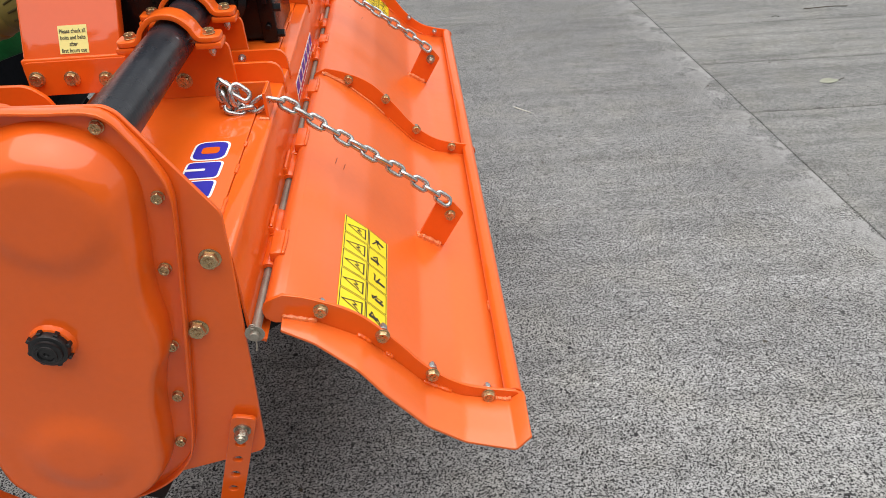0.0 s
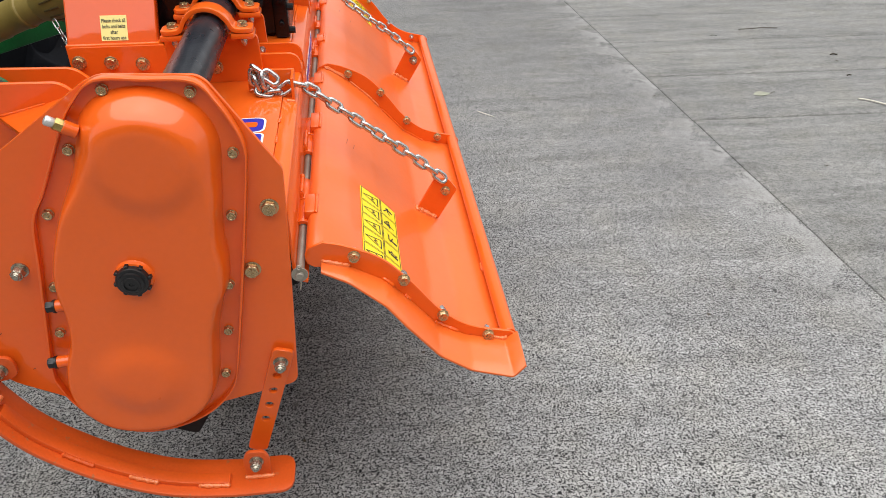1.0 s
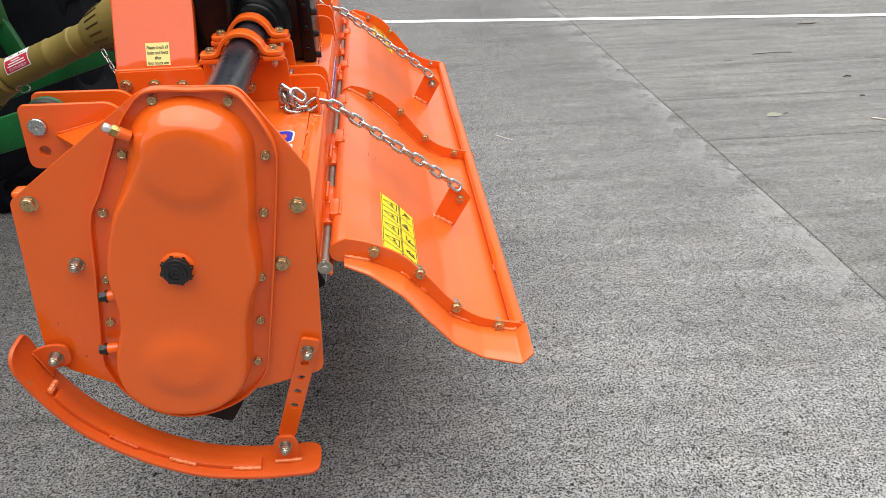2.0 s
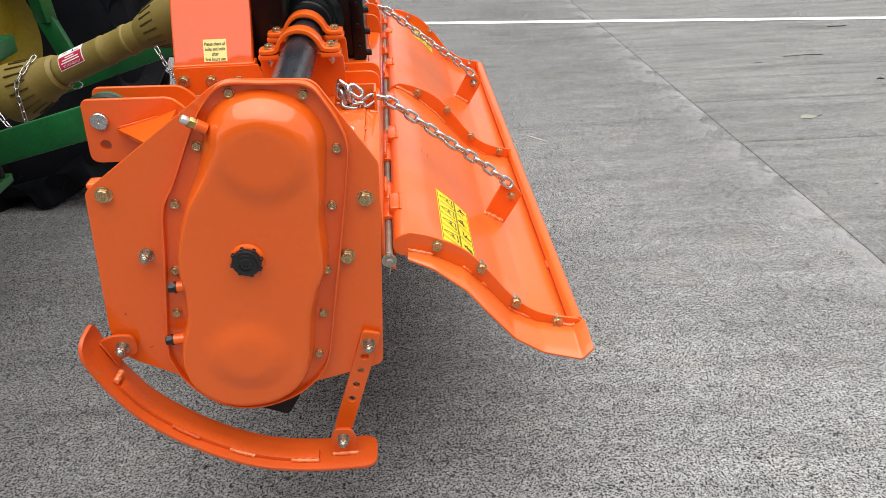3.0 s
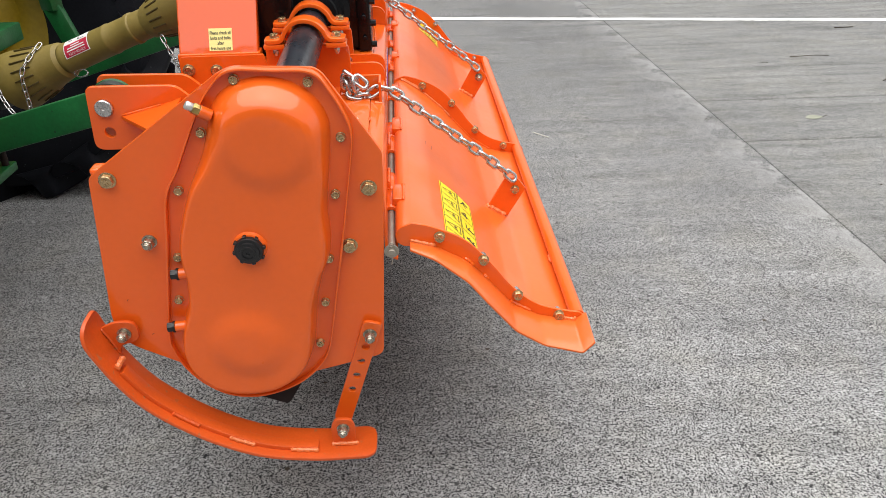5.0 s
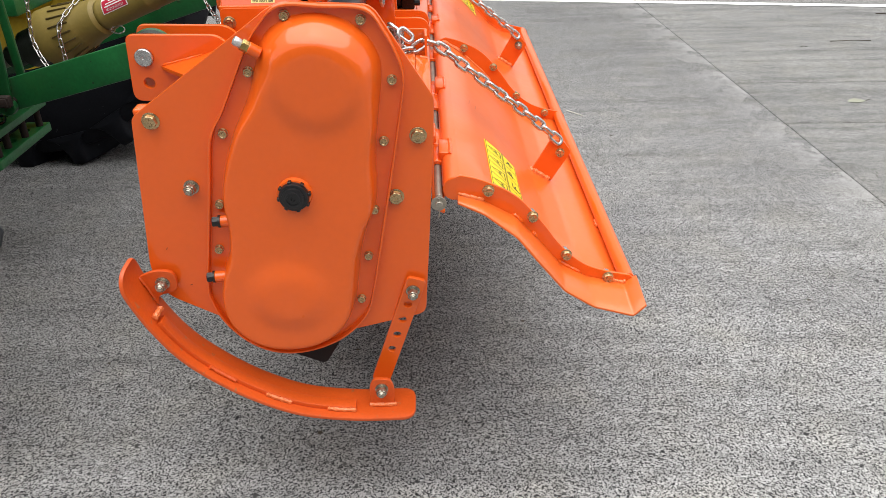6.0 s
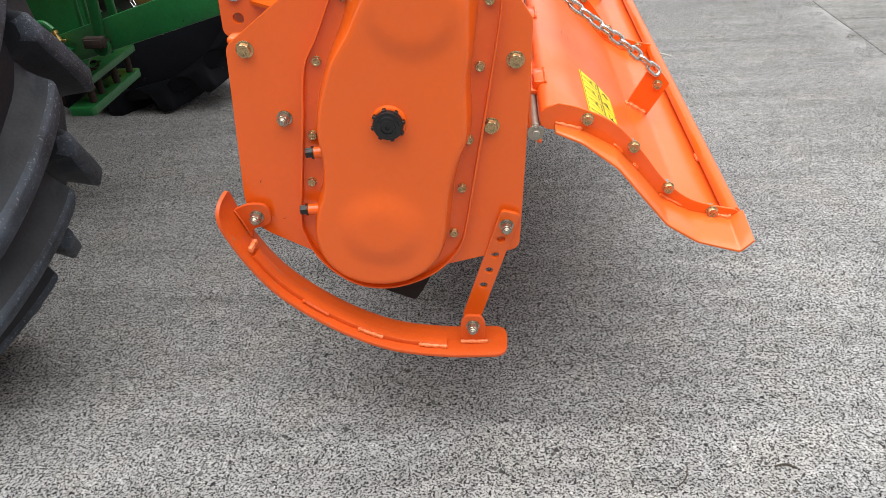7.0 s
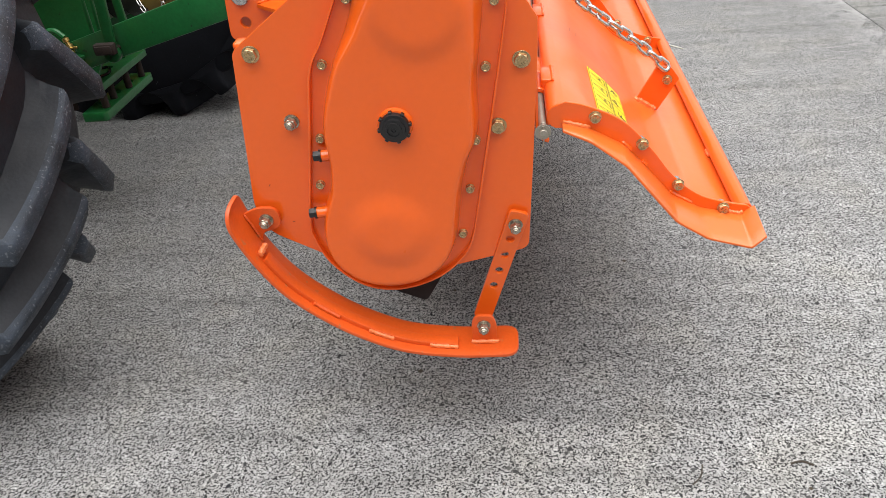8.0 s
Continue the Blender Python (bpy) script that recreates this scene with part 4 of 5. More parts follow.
def tailboard():
    flap = part("tailboard", ribbon(SHEET, 0.034, WIDTH + 0.012, 0.004, 12), SATIN_ORANGE, tiller, "curved orange hinged tailboard sheet")
    for k, y in enumerate((0.034, 0.934, 1.868)):
        rib = part("rib", plate(rib_outline(), y - 0.003, y + 0.003, mat=ORANGE), None, flap, "curved orange stiffening rib")
    for y in (0.031, 0.931, 1.865):
        for k, (x, z) in enumerate(((0.174, 0.736), (0.261, 0.678), (0.333, 0.589), (0.422, 0.533))):
            if y > 1.5:
                bolt(NUT_S, (x, y, z), (0, -1, 0), flap, "lock_nut", 13 * k)
            else:
                bolt(HEAD_M, (x, y, z), (0, -1, 0), flap, turn=19 * k)
                nut = bolt(NUT_S, (x, y + 0.006, z), (0, 1, 0), flap, "lock_nut", 13 * k)
                part("thread_end", rod((0, 0, 0.012), (0, 0, 0.0175), 0.0045, 10), ZINC, nut)
    part("tail_bar", rod((0.465, 0.038, 0.521), (0.465, WIDTH + 0.004, 0.521), 0.0150, 24), ORANGE, flap, "round orange rear edge bar")
    part("weld_bead", lumpy([(0.4525, 0.270, 0.5120), (0.4520, 0.285, 0.5125), (0.4525, 0.300, 0.5120)], 0.0042, 64), WELD, flap)
    # the side wing below the near rib
    wing = WING
    lean = Matrix(((1, 0, 0, 0), (0, 1, 0, 0), (0, 0.14, 1, 0.005), (0, 0, 0, 1)))
    part("side_wing", moved(ribbon(wing, wing_edge, 0.0305, 0.005, 3), lean), SATIN_ORANGE, flap, "bent orange side wing")
    for k, (a, b) in enumerate(((0.116, 0.166), (0.222, 0.242), (0.262, 0.272), (0.318, 0.362), (0.432, 0.460))):
        seg = [(a + (b - a) * i / 4, 0.030, float(np.interp(a + (b - a) * i / 4, [p[0] for p in wing], [p[1] for p in wing])) + 0.0105) for i in range(5)]
        part("weld_bead", lumpy(seg, 0.0040, 40 + k), WELD if k in (0, 4) else ORANGE, flap)
    for y in (0.929, 1.863):
        part("weld_bead", lumpy([(x, y, z + 0.002) for x, z in stretch_of(SHEET, 0.108, 0.176)[::2]], 0.0056, 50), WELD, flap)
        part("weld_bead", lumpy([(x, y, z + 0.002) for x, z in stretch_of(SHEET, 0.176, 0.262)[::2]], 0.0032, 51), WELD, flap)
        part("weld_bead", lumpy([(x, y, z + 0.002) for x, z in stretch_of(SHEET, 0.264, 0.384)[::2]], 0.0028, 53), ORANGE, flap)
    # lugs for the chains
    for y in (0.484, 1.393):
        o = rounded([(0.325, 0.563), (0.366, 0.638), (0.398, 0.636), (0.420, 0.606), (0.374, 0.527)], [0.003, 0.004, 0.006, 0.005, 0.003])
        lug = part("chain_lug", plate(o, y - 0.004, y + 0.004, mat=ORANGE), None, flap, "upright orange chain lug")
        base = [(0.326 + 0.0105 * i, sheet_z(0.326 + 0.0105 * i)) for i in range(6)]
        part("weld_bead", lumpy([(x, y - 0.006, z + 0.003) for x, z in base[::2]], 0.0066, 60), WELD, lug)
        part("weld_bead", lumpy([(base[0][0] - 0.002, y + 0.004, base[0][1] + 0.002), (base[0][0] - 0.003, y - 0.004, base[0][1] + 0.002), (base[0][0] - 0.001, y - 0.012, base[0][1] + 0.001)], 0.0060, 61), WELD, lug)
        if y < 1:
            bolt(HEAD_M, (0.391, y - 0.004, 0.605), (0, -1, 0), lug, turn=9)
        else:
            bolt(NUT, (0.391, y - 0.004, 0.605), (0, -1, 0), lug, "lock_nut", 9)
    return flap


flap = tailboard()


def hinge():
    hx, hz = 0.080, 0.728
    pin = part("hinge_rod", joined(rod((hx, -0.012, hz), (hx, WIDTH + 0.012, hz), 0.0075), lathe([(0.014, 0), (0.0145, 0.0005), (0.0145, 0.002), (0.014, 0.0025)], 24, along((hx, -0.002, hz), (hx, -1, hz)))), STEEL, tiller, "long dull steel hinge rod")
    part("split_pin", joined(sweep([(hx, -0.008, hz + 0.014), (hx + 0.001, -0.008, hz), (hx + 0.001, -0.009, hz - 0.016), (hx - 0.001, -0.011, hz - 0.026)], 0.0012, 6),
                             sweep(circle3(hx, -0.008, hz + 0.017, 0.004), 0.0012, 6, True)), STEEL, pin)
    tubes = ((0.150, 0.232, 1), (0.236, 0.318, 0), (0.445, 0.531, 0), (0.535, 0.629, 1), (0.815, 0.900, 1), (1.080, 1.153, 0), (1.157, 1.234, 1), (1.345, 1.417, 0), (1.555, 1.633, 1), (1.762, 1.84, 0))
    for k, (y0, y1, on_flap) in enumerate(tubes):
        kn = lathe([(0.0085, 0), (0.0150, 0.0), (0.0158, 0.0012), (0.0158, y1 - y0 - 0.0012), (0.0150, y1 - y0), (0.0085, y1 - y0)], 20, along((hx, y0, hz), (hx, 3, hz)), ends=False)
        ob = part("knuckle", kn, ORANGE, tiller, "orange hinge knuckle")
        if on_flap:
            part("hinge_leaf", box(hx + 0.004, hx + 0.025, y0 + 0.006, y1 - 0.006, hz + 0.010, hz + 0.0305, 0.003), ORANGE, ob)
            part("weld_bead", lumpy([(hx + 0.026, y0 + 0.005, hz + 0.029), (hx + 0.027, (y0 + y1) / 2, hz + 0.029), (hx + 0.026, y1 - 0.005, hz + 0.029)], 0.0035, 70 + k), ORANGE, ob)
        else:
            part("hinge_leaf", box(0.0690, 0.0800, y0 + 0.003, y1 - 0.003, hz + 0.004, hz + 0.027, 0.003), ORANGE, ob)
            part("weld_bead", lumpy([(0.0760, y0 + 0.005, hz + 0.028), (0.0765, (y0 + y1) / 2, hz + 0.028), (0.0760, y1 - 0.005, hz + 0.028)], 0.0035, 70 + k), ORANGE, ob)


def circle3(x, y, z, r, n=12):
    return [(x + r * math.cos(2 * math.pi * i / n), y, z + r * math.sin(2 * math.pi * i / n)) for i in range(n)]


hinge()


# ---- lifting chains ----
def link_mesh(name, pitch, wire, width, mat):
    a, w = (pitch + wire) / 2 - width / 2 + wire * 0.35, (width - wire) / 2
    path = [(a + w * math.cos(radians(t)), w * math.sin(radians(t)), 0) for t in range(-90, 91, 30)]
    path += [(-a - w * math.cos(radians(t)), -w * math.sin(radians(t)), 0) for t in range(-90, 91, 30)]
    bm = sweep(path, wire / 2, 8, True)
    mesh = bpy.data.meshes.new(name)
    bmesh.ops.recalc_face_normals(bm, faces=bm.faces)
    bm.to_mesh(mesh)
    bm.free()
    return finish(mesh, mat, 60)


LINK = link_mesh("link", 0.0300, 0.0094, 0.0290, ZINC)
LINK_S = link_mesh("small_link", 0.023, 0.0040, 0.0150, ZINC)


def chain_on(path, pitch, mesh, parent, start=0.0, wobble=0.0, seed=1):
    """Links strung at an even pitch along a path, every other one turned a quarter."""
    rnd = random.Random(seed)
    pts = [Vector(p) for p in spline(path, 24)]
    cum = [0.0]
    for a, b in zip(pts, pts[1:]):
        cum.append(cum[-1] + (b - a).length)
    def at(s):
        s = min(max(s, 0), cum[-1])
        for i in range(len(cum) - 1):
            if cum[i + 1] >= s:
                f = (s - cum[i]) / max(1e-9, cum[i + 1] - cum[i])
                return pts[i].lerp(pts[i + 1], f)
        return pts[-1]
    first, k, s = None, 0, pitch / 2
    while s < cum[-1]:
        p, d = at(s), (at(s + pitch / 2) - at(s - pitch / 2)).normalized()
        ref = Vector((0, 1, 0)) if abs(d.y) < 0.8 else Vector((0, 0, 1))
        side = d.cross(ref).normalized()
        up = d.cross(side)
        roll = radians(start + 90 * (k % 2) + rnd.uniform(-wobble, wobble))
        s2 = side * math.cos(roll) + up * math.sin(roll)
        m = Matrix((d, s2, d.cross(s2))).transposed().to_4x4()
        m.translation = p
        if first is None:
            first = part("chain", mesh, None, parent, "bright zinc plated steel chain", m)
            base = m.inverted()
        else:
            part("link", mesh, None, first, "", base @ m)
        s += pitch
        k += 1
    return first


def chain_bracket(dy):
    br = part("chain_bracket", plate(rounded([(-0.036, 0.866), (-0.030, 0.914), (0.066, 0.912), (0.066, 0.850), (0.060, 0.861), (0.040, 0.864)], [0.002, 0.003, 0.004, 0.002, 0.002, 0.002]), 0.500 + dy, 0.507 + dy, mat=ORANGE), None, tiller, "orange slotted chain bracket")
    bolt(HEAD_M, (-0.012, 0.500 + dy, 0.906), (0, -1, 0), br, turn=12)
    part("slot_plate", box(0.060, 0.066, 0.446 + dy, 0.500 + dy, 0.855, 0.912, 0.001, 1), ORANGE, br)
    part("weld_bead", lumpy([(-0.034, 0.497 + dy, 0.868), (0.0, 0.496 + dy, 0.869), (0.028, 0.497 + dy, 0.867)], 0.004, 81), ORANGE, br)
    part("weld_bead", lumpy([(0.048, 0.444 + dy, 0.864), (0.066, 0.444 + dy, 0.861)], 0.004, 82), WELD, br)


for dy in (0.0, 0.909):
    chain_bracket(dy)
    run = [(0.389, 0.480 + dy, 0.634), (0.321, 0.478 + dy, 0.695), (0.238, 0.477 + dy, 0.761), (0.182, 0.477 + dy, 0.806), (0.124, 0.476 + dy, 0.853), (0.095, 0.475 + dy, 0.876), (0.062, 0.474 + dy, 0.889), (0.040, 0.472 + dy, 0.876), (0.016, 0.470 + dy, 0.870), (0.004, 0.470 + dy, 0.870)]
    chain = chain_on(run, 0.0300, LINK, tiller, 40, 12, 4)
    home = chain.matrix_basis.inverted()
    # the slack links, heaped on the bracket
    for at, d, nrm in (((-0.010, 0.470, 0.873), (-1, 0, 0.25), (0.1, -0.6, 0.8)), ((-0.025, 0.475, 0.890), (-0.3, 0.1, 1), (1, 0.3, 0.3)), ((-0.028, 0.481, 0.904), (0.1, 0.1, 1), (0.2, -1, 0.1)),
                       ((-0.018, 0.478, 0.916), (0.8, -0.3, -0.6), (0.6, 0.5, 0.6)), ((-0.006, 0.468, 0.900), (0.1, -0.2, -1), (1, -0.5, 0.1)), ((0.006, 0.466, 0.906), (0.7, -0.1, -0.6), (0.3, -0.9, 0.3))):
        d = Vector(d).normalized()
        nrm = (Vector(nrm) - d * Vector(nrm).dot(d)).normalized()
        m = Matrix((d, nrm.cross(d), nrm)).transposed().to_4x4()
        m.translation = Vector(at) + Vector((0.012, dy, 0.002))
        part("link", LINK, None, chain, "", home @ m)


# ---- stickers ----
def draped(x0, x1, y0, y1, lift):
    """A thin sticker that lies on the tailboard sheet."""
    prof = []
    for i in range(13):
        x = x0 + (x1 - x0) * i / 12
        prof.append((x, sheet_z(x)))
    out = []
    for i, (x, z) in enumerate(prof):
        a, b = prof[max(0, i - 1)], prof[min(12, i + 1)]
        g = math.hypot(b[0] - a[0], b[1] - a[1])
        out.append((x - (b[1] - a[1]) / g * lift, z + (b[0] - a[0]) / g * lift))
    return ribbon(out, y0, y1, 0.0004, 1)


def on_sheet(u, v, lift):
    x = u
    e = 0.002
    t = Vector((2 * e, 0, sheet_z(x + e) - sheet_z(x - e))).normalized()
    return Vector((x, v, sheet_z(x))) + Vector((-t.z, 0, t.x)) * lift


def stroke(pts, width, lift):
    """A flat ink line on the tailboard sheet through points of x and y."""
    bm = bmesh.new()
    for a, b in zip(pts, pts[1:]):
        a, b = Vector(a), Vector(b)
        d = (b - a).normalized() * width / 2
        s = Vector((-d.y, d.x))
        k = max(1, int((b - a).length / 0.012))
        prev = None
        for i in range(k + 1):
            c = (a - d) + (b - a + 2 * d) * (i / k)
            row = [bm.verts.new(on_sheet(*(c + s), lift)), bm.verts.new(on_sheet(*(c - s), lift))]
            if prev:
                bm.faces.new((prev[0], row[0], row[1], prev[1]))
            prev = row
    return bm


def warning_sheet(y_top, y_low, x0, x1):
    base = part("warning_sticker", draped(x0, x1, y_low, y_top, 0.0012), YELLOW, flap, "yellow warning sticker with black pictograms")
    n = 5
    ch = (y_top - y_low) / n
    xm = x0 + (x1 - x0) * 0.56
    rnd = random.Random(9)
    for k in range(n):
        a, b = y_low + ch * k + 0.002, y_low + ch * (k + 1) - 0.002
        for l, r in ((x0 + 0.002, xm - 0.001), (xm + 0.001, x1 - 0.002)):
            part("cell_border", stroke([(l, a), (r, a), (r, b), (l, b), (l, a)], 0.0011, 0.0018), INK, base)
        cx, cy, w = (x0 + xm) / 2, (a + b) / 2, min((b - a) * 0.36, 0.0145)
        hx = (xm - x0) * 0.36
        part("warning_triangle", stroke([(cx - hx, cy), (cx + hx, cy - w * 1.05), (cx + hx, cy + w * 1.05), (cx - hx, cy)], 0.0019, 0.0018), INK, base)
        part("pictogram", stroke([(cx + hx * 0.55, cy - w * 0.5), (cx + hx * 0.1, cy - w * 0.1), (cx + hx * 0.45, cy + w * 0.15), (cx + hx * 0.2, cy + w * 0.4)], 0.0021, 0.0018), INK, base)
        px = (xm + x1) / 2
        q = (x1 - xm) * 0.30
        pts = [(px + rnd.uniform(-q, q), cy + rnd.uniform(-w * 0.9, w * 0.9)) for _ in range(5)]
        part("pictogram", stroke(pts, 0.0021, 0.0018), INK, base)
        bx, by = px + rnd.uniform(-q, q) * 0.6, cy + rnd.uniform(-w, w) * 0.5
        part("pictogram", stroke([(bx - 0.003, by), (bx + 0.004, by + rnd.uniform(-0.003, 0.003))], 0.0062, 0.0018), INK, base)


warning_sheet(0.352, 0.080, 0.190, 0.262)
warning_sheet(1.860, 1.700, 0.190, 0.262)


def scratches():
    for k, (x, y, l) in enumerate(((0.165, 0.516, 0.026), (0.180, 0.512, 0.024), (0.150, 1.530, 0.03), (0.185, 1.50, 0.025))):
        part("scratch", stroke([(x, y), (x + 0.002, y + l)], 0.0011, 0.0006), SCRATCH, flap, "dark scratch in the paint")


scratches()


def deck_badge():
    """Maker's badge on the deck, as plain blue shapes with a white edge."""
    z = 0.8665
    def slab(outline, h, holes=()):
        m = plate(outline, -h / 2, h / 2, holes, bevel=0.0)
        m.transform(Matrix.Rotation(radians(-90), 4, "X"))
        m.transform(Matrix.Translation((0, 0, z + h / 2)))
        return m
    def letter(y0, h, hole):
        o = rounded([(-0.047, y0), (0.015, y0), (0.015, y0 + h), (-0.047, y0 + h)], 0.020 if hole else 0.012)
        edge = part("badge_edge", slab(o, 0.0004), WHITE, top_deck, "white edged blue badge shape")
        edge.data.materials.clear()
        edge.data.materials.append(WHITE)
        i = rounded([(-0.043, y0 + 0.004), (0.011, y0 + 0.004), (0.011, y0 + h - 0.004), (-0.043, y0 + h - 0.004)], 0.018 if hole else 0.009)
        gap = rounded([(-0.031, y0 + h * 0.33), (-0.001, y0 + h * 0.33), (-0.001, y0 + h * 0.67), (-0.031, y0 + h * 0.67)], 0.008)
        slit = rounded([(-0.046, y0 + h * 0.44), (-0.012, y0 + h * 0.44), (-0.012, y0 + h * 0.56), (-0.046, y0 + h * 0.56)], 0.002)
        blue = part("badge_block", slab(i, 0.0010, [gap] if hole else ()), BLUE, edge)
        blue.data.materials.clear()
        blue.data.materials.append(BLUE)
        if hole:
            part("badge_centre", slab(gap, 0.0014), ORANGE, edge)
        else:
            part("badge_slit", slab(slit, 0.0016), WHITE, edge)
    for k in range(5):
        letter(0.284 - 0.064 * k, 0.070 if k == 0 else 0.060, k == 0)


deck_badge()


def rear_badge():
    """Maker's badge on the upright rear panel, as plain blue blocks with a white edge."""
    for k in range(6):
        y = 0.760 + 0.060 * k
        edge = part("badge_edge", box(0.0722, 0.0728, y, y + 0.052, 0.757, 0.803, 0.0), WHITE, tiller, "white edged blue badge block")
        part("badge_block", box(0.0726, 0.0734, y + 0.006, y + 0.046, 0.776, 0.799, 0.0), BLUE, edge)
        part("badge_stripe", box(0.0726, 0.0734, y + 0.004, y + 0.048, 0.761, 0.770, 0.0), RED, edge)


rear_badge()


# ---- the tractor behind which the tiller hangs: rear wheels, linkage, drawbar ----
HUB = Vector((-1.70, 1.15, 0.0))
tractor = thing("tractor", Matrix.Translation(HUB), "rear of a green farm tractor with muddy black tyres", "tractor")
HOME = Matrix.Translation(-HUB)


def tractor_part(name, geometry, mat, label=""):
    return part(name, geometry, mat, tractor, label, HOME)


def lug_bar(side, base_skin, face):
    """One tread bar of a tractor tyre at the rear of the wheel: from a rounded nose past the middle down and out to the shoulder, on wide fillets."""
    rows, n = [], 15
    for i in range(-2, n + 2):
        u = min(1.0, max(0.0, i / (n - 1)))
        nose, heel = max(0, -i), max(0, i - (n - 1))
        y = side * ((-0.054 if side < 0 else 0.066) + (0.272 if side < 0 else 0.150) * u - 0.007 * nose + (0.0, 0.006, 0.016)[heel])
        drop = 0.115 + 0.250 * u ** 0.78 if side < 0 else 0.180 + 0.200 * u ** 0.9
        half = (0.030 - 0.003 * (1 - u)) * (1.0, 0.86, 0.6)[nose]
        base = 0.742 - 0.012 * u - 0.055 * u ** 3
        crown = 0.818 - 0.010 * u ** 2.5 - (0.0, 0.004, 0.030)[nose] - (0.0, 0.005, 0.050)[heel]
        h = crown - base
        def at(w, r):
            ang = drop + w / 0.80
            return (r * math.cos(-ang), y, r * math.sin(-ang))
        half_row = [(half + 0.080, -0.006), (half + 0.046, 0.08 * h), (half + 0.025, 0.28 * h), (half + 0.012, 0.56 * h), (half + 0.003, 0.84 * h), (half - 0.001, 0.95 * h), (half - 0.009, h)]
        rows.append([at(-w, base + r) for w, r in half_row] + [at(w, base + r) for w, r in reversed(half_row)])
    bm = rings(rows, True, True)
    mesh = bpy.data.meshes.new("lug")
    bm.verts.index_update()
    for f in bm.faces:
        if len(f.verts) == 4 and all(v.index % 14 in (4, 5, 6, 7, 8, 9) for v in f.verts):
            f.material_index = 1
    bmesh.ops.recalc_face_normals(bm, faces=bm.faces)
    bm.to_mesh(mesh)
    bm.free()
    finish(mesh, base_skin, 60)
    mesh.materials.append(face)
    return mesh


LUG_L, LUG_R = lug_bar(1, DUSTY_RUBBER, WORN_RUBBER), lug_bar(-1, DUSTY_RUBBER, WORN_RUBBER)
# darker copies for the far wheel: its shade is in the rubber colour
SHADED_L, SHADED_R = lug_bar(1, SHADED_RUBBER, SHADED_RUBBER), lug_bar(-1, SHADED_RUBBER, SHADED_RUBBER)


def rear_wheel(yc, inner, turn, stagger, bars, skin):
    c = Vector((-1.70, yc, 0.798))
    m = along(c, c + Vector((0, 1, 0)))
    w = 0.215
    prof = [(0.36, -w + 0.02), (0.40, -w - 0.004), (0.50, -w - 0.022), (0.60, -w - 0.020), (0.700, -w - 0.006), (0.733, -w + 0.012), (0.744, -w + 0.04), (0.748, -0.08), (0.752, 0), (0.748, 0.08),
            (0.744, w - 0.04), (0.733, w - 0.012), (0.700, w + 0.006), (0.60, w + 0.020), (0.50, w + 0.022), (0.40, w + 0.004), (0.36, w - 0.02)]
    tyre = tractor_part("tyre", lathe(prof, 72, m, ends=False), skin, "worn black tractor tyre with deep chevron lugs")
    for k in range(20):
        for mesh, off in ((bars[0], 0.0), (bars[1], stagger)):
            part("lug", mesh, None, tyre, "", Matrix.Translation(c) @ Matrix.Rotation(radians(18 * k + off + turn), 4, "Y"))
    s = inner
    rim = [(0.365, s * 0.19), (0.352, s * 0.185), (0.345, s * 0.12), (0.335, s * 0.09), (0.30, s * 0.05), (0.18, s * 0.02), (0.15, s * 0.06), (0.10, s * 0.08), (0.0, s * 0.08)]
    tractor_part("rim", lathe(rim, 48, m, ends=False), RIM, "yellow painted wheel rim")


rear_wheel(0.12, 1, 0.3, 13.2, (LUG_L, LUG_R), DUSTY_RUBBER)
rear_wheel(2.18, -1, 11.0, 9.0, (SHADED_L, SHADED_R), SHADED_RUBBER)


def beam(a, b, h, w, bevel=0.004):
    """A flat bar on edge from a to b, h high and w thick."""
    a, b = Vector(a), Vector(b)
    L = (b - a).length
    d = (b - a).normalized()
    side = d.cross(Vector((0, 0, 1))).normalized()
    up = side.cross(d)
    m = Matrix((d, side, up)).transposed().to_4x4()
    m.translation = a
    return moved(box(0, L, -w / 2, w / 2, -h / 2, h / 2, bevel), m)


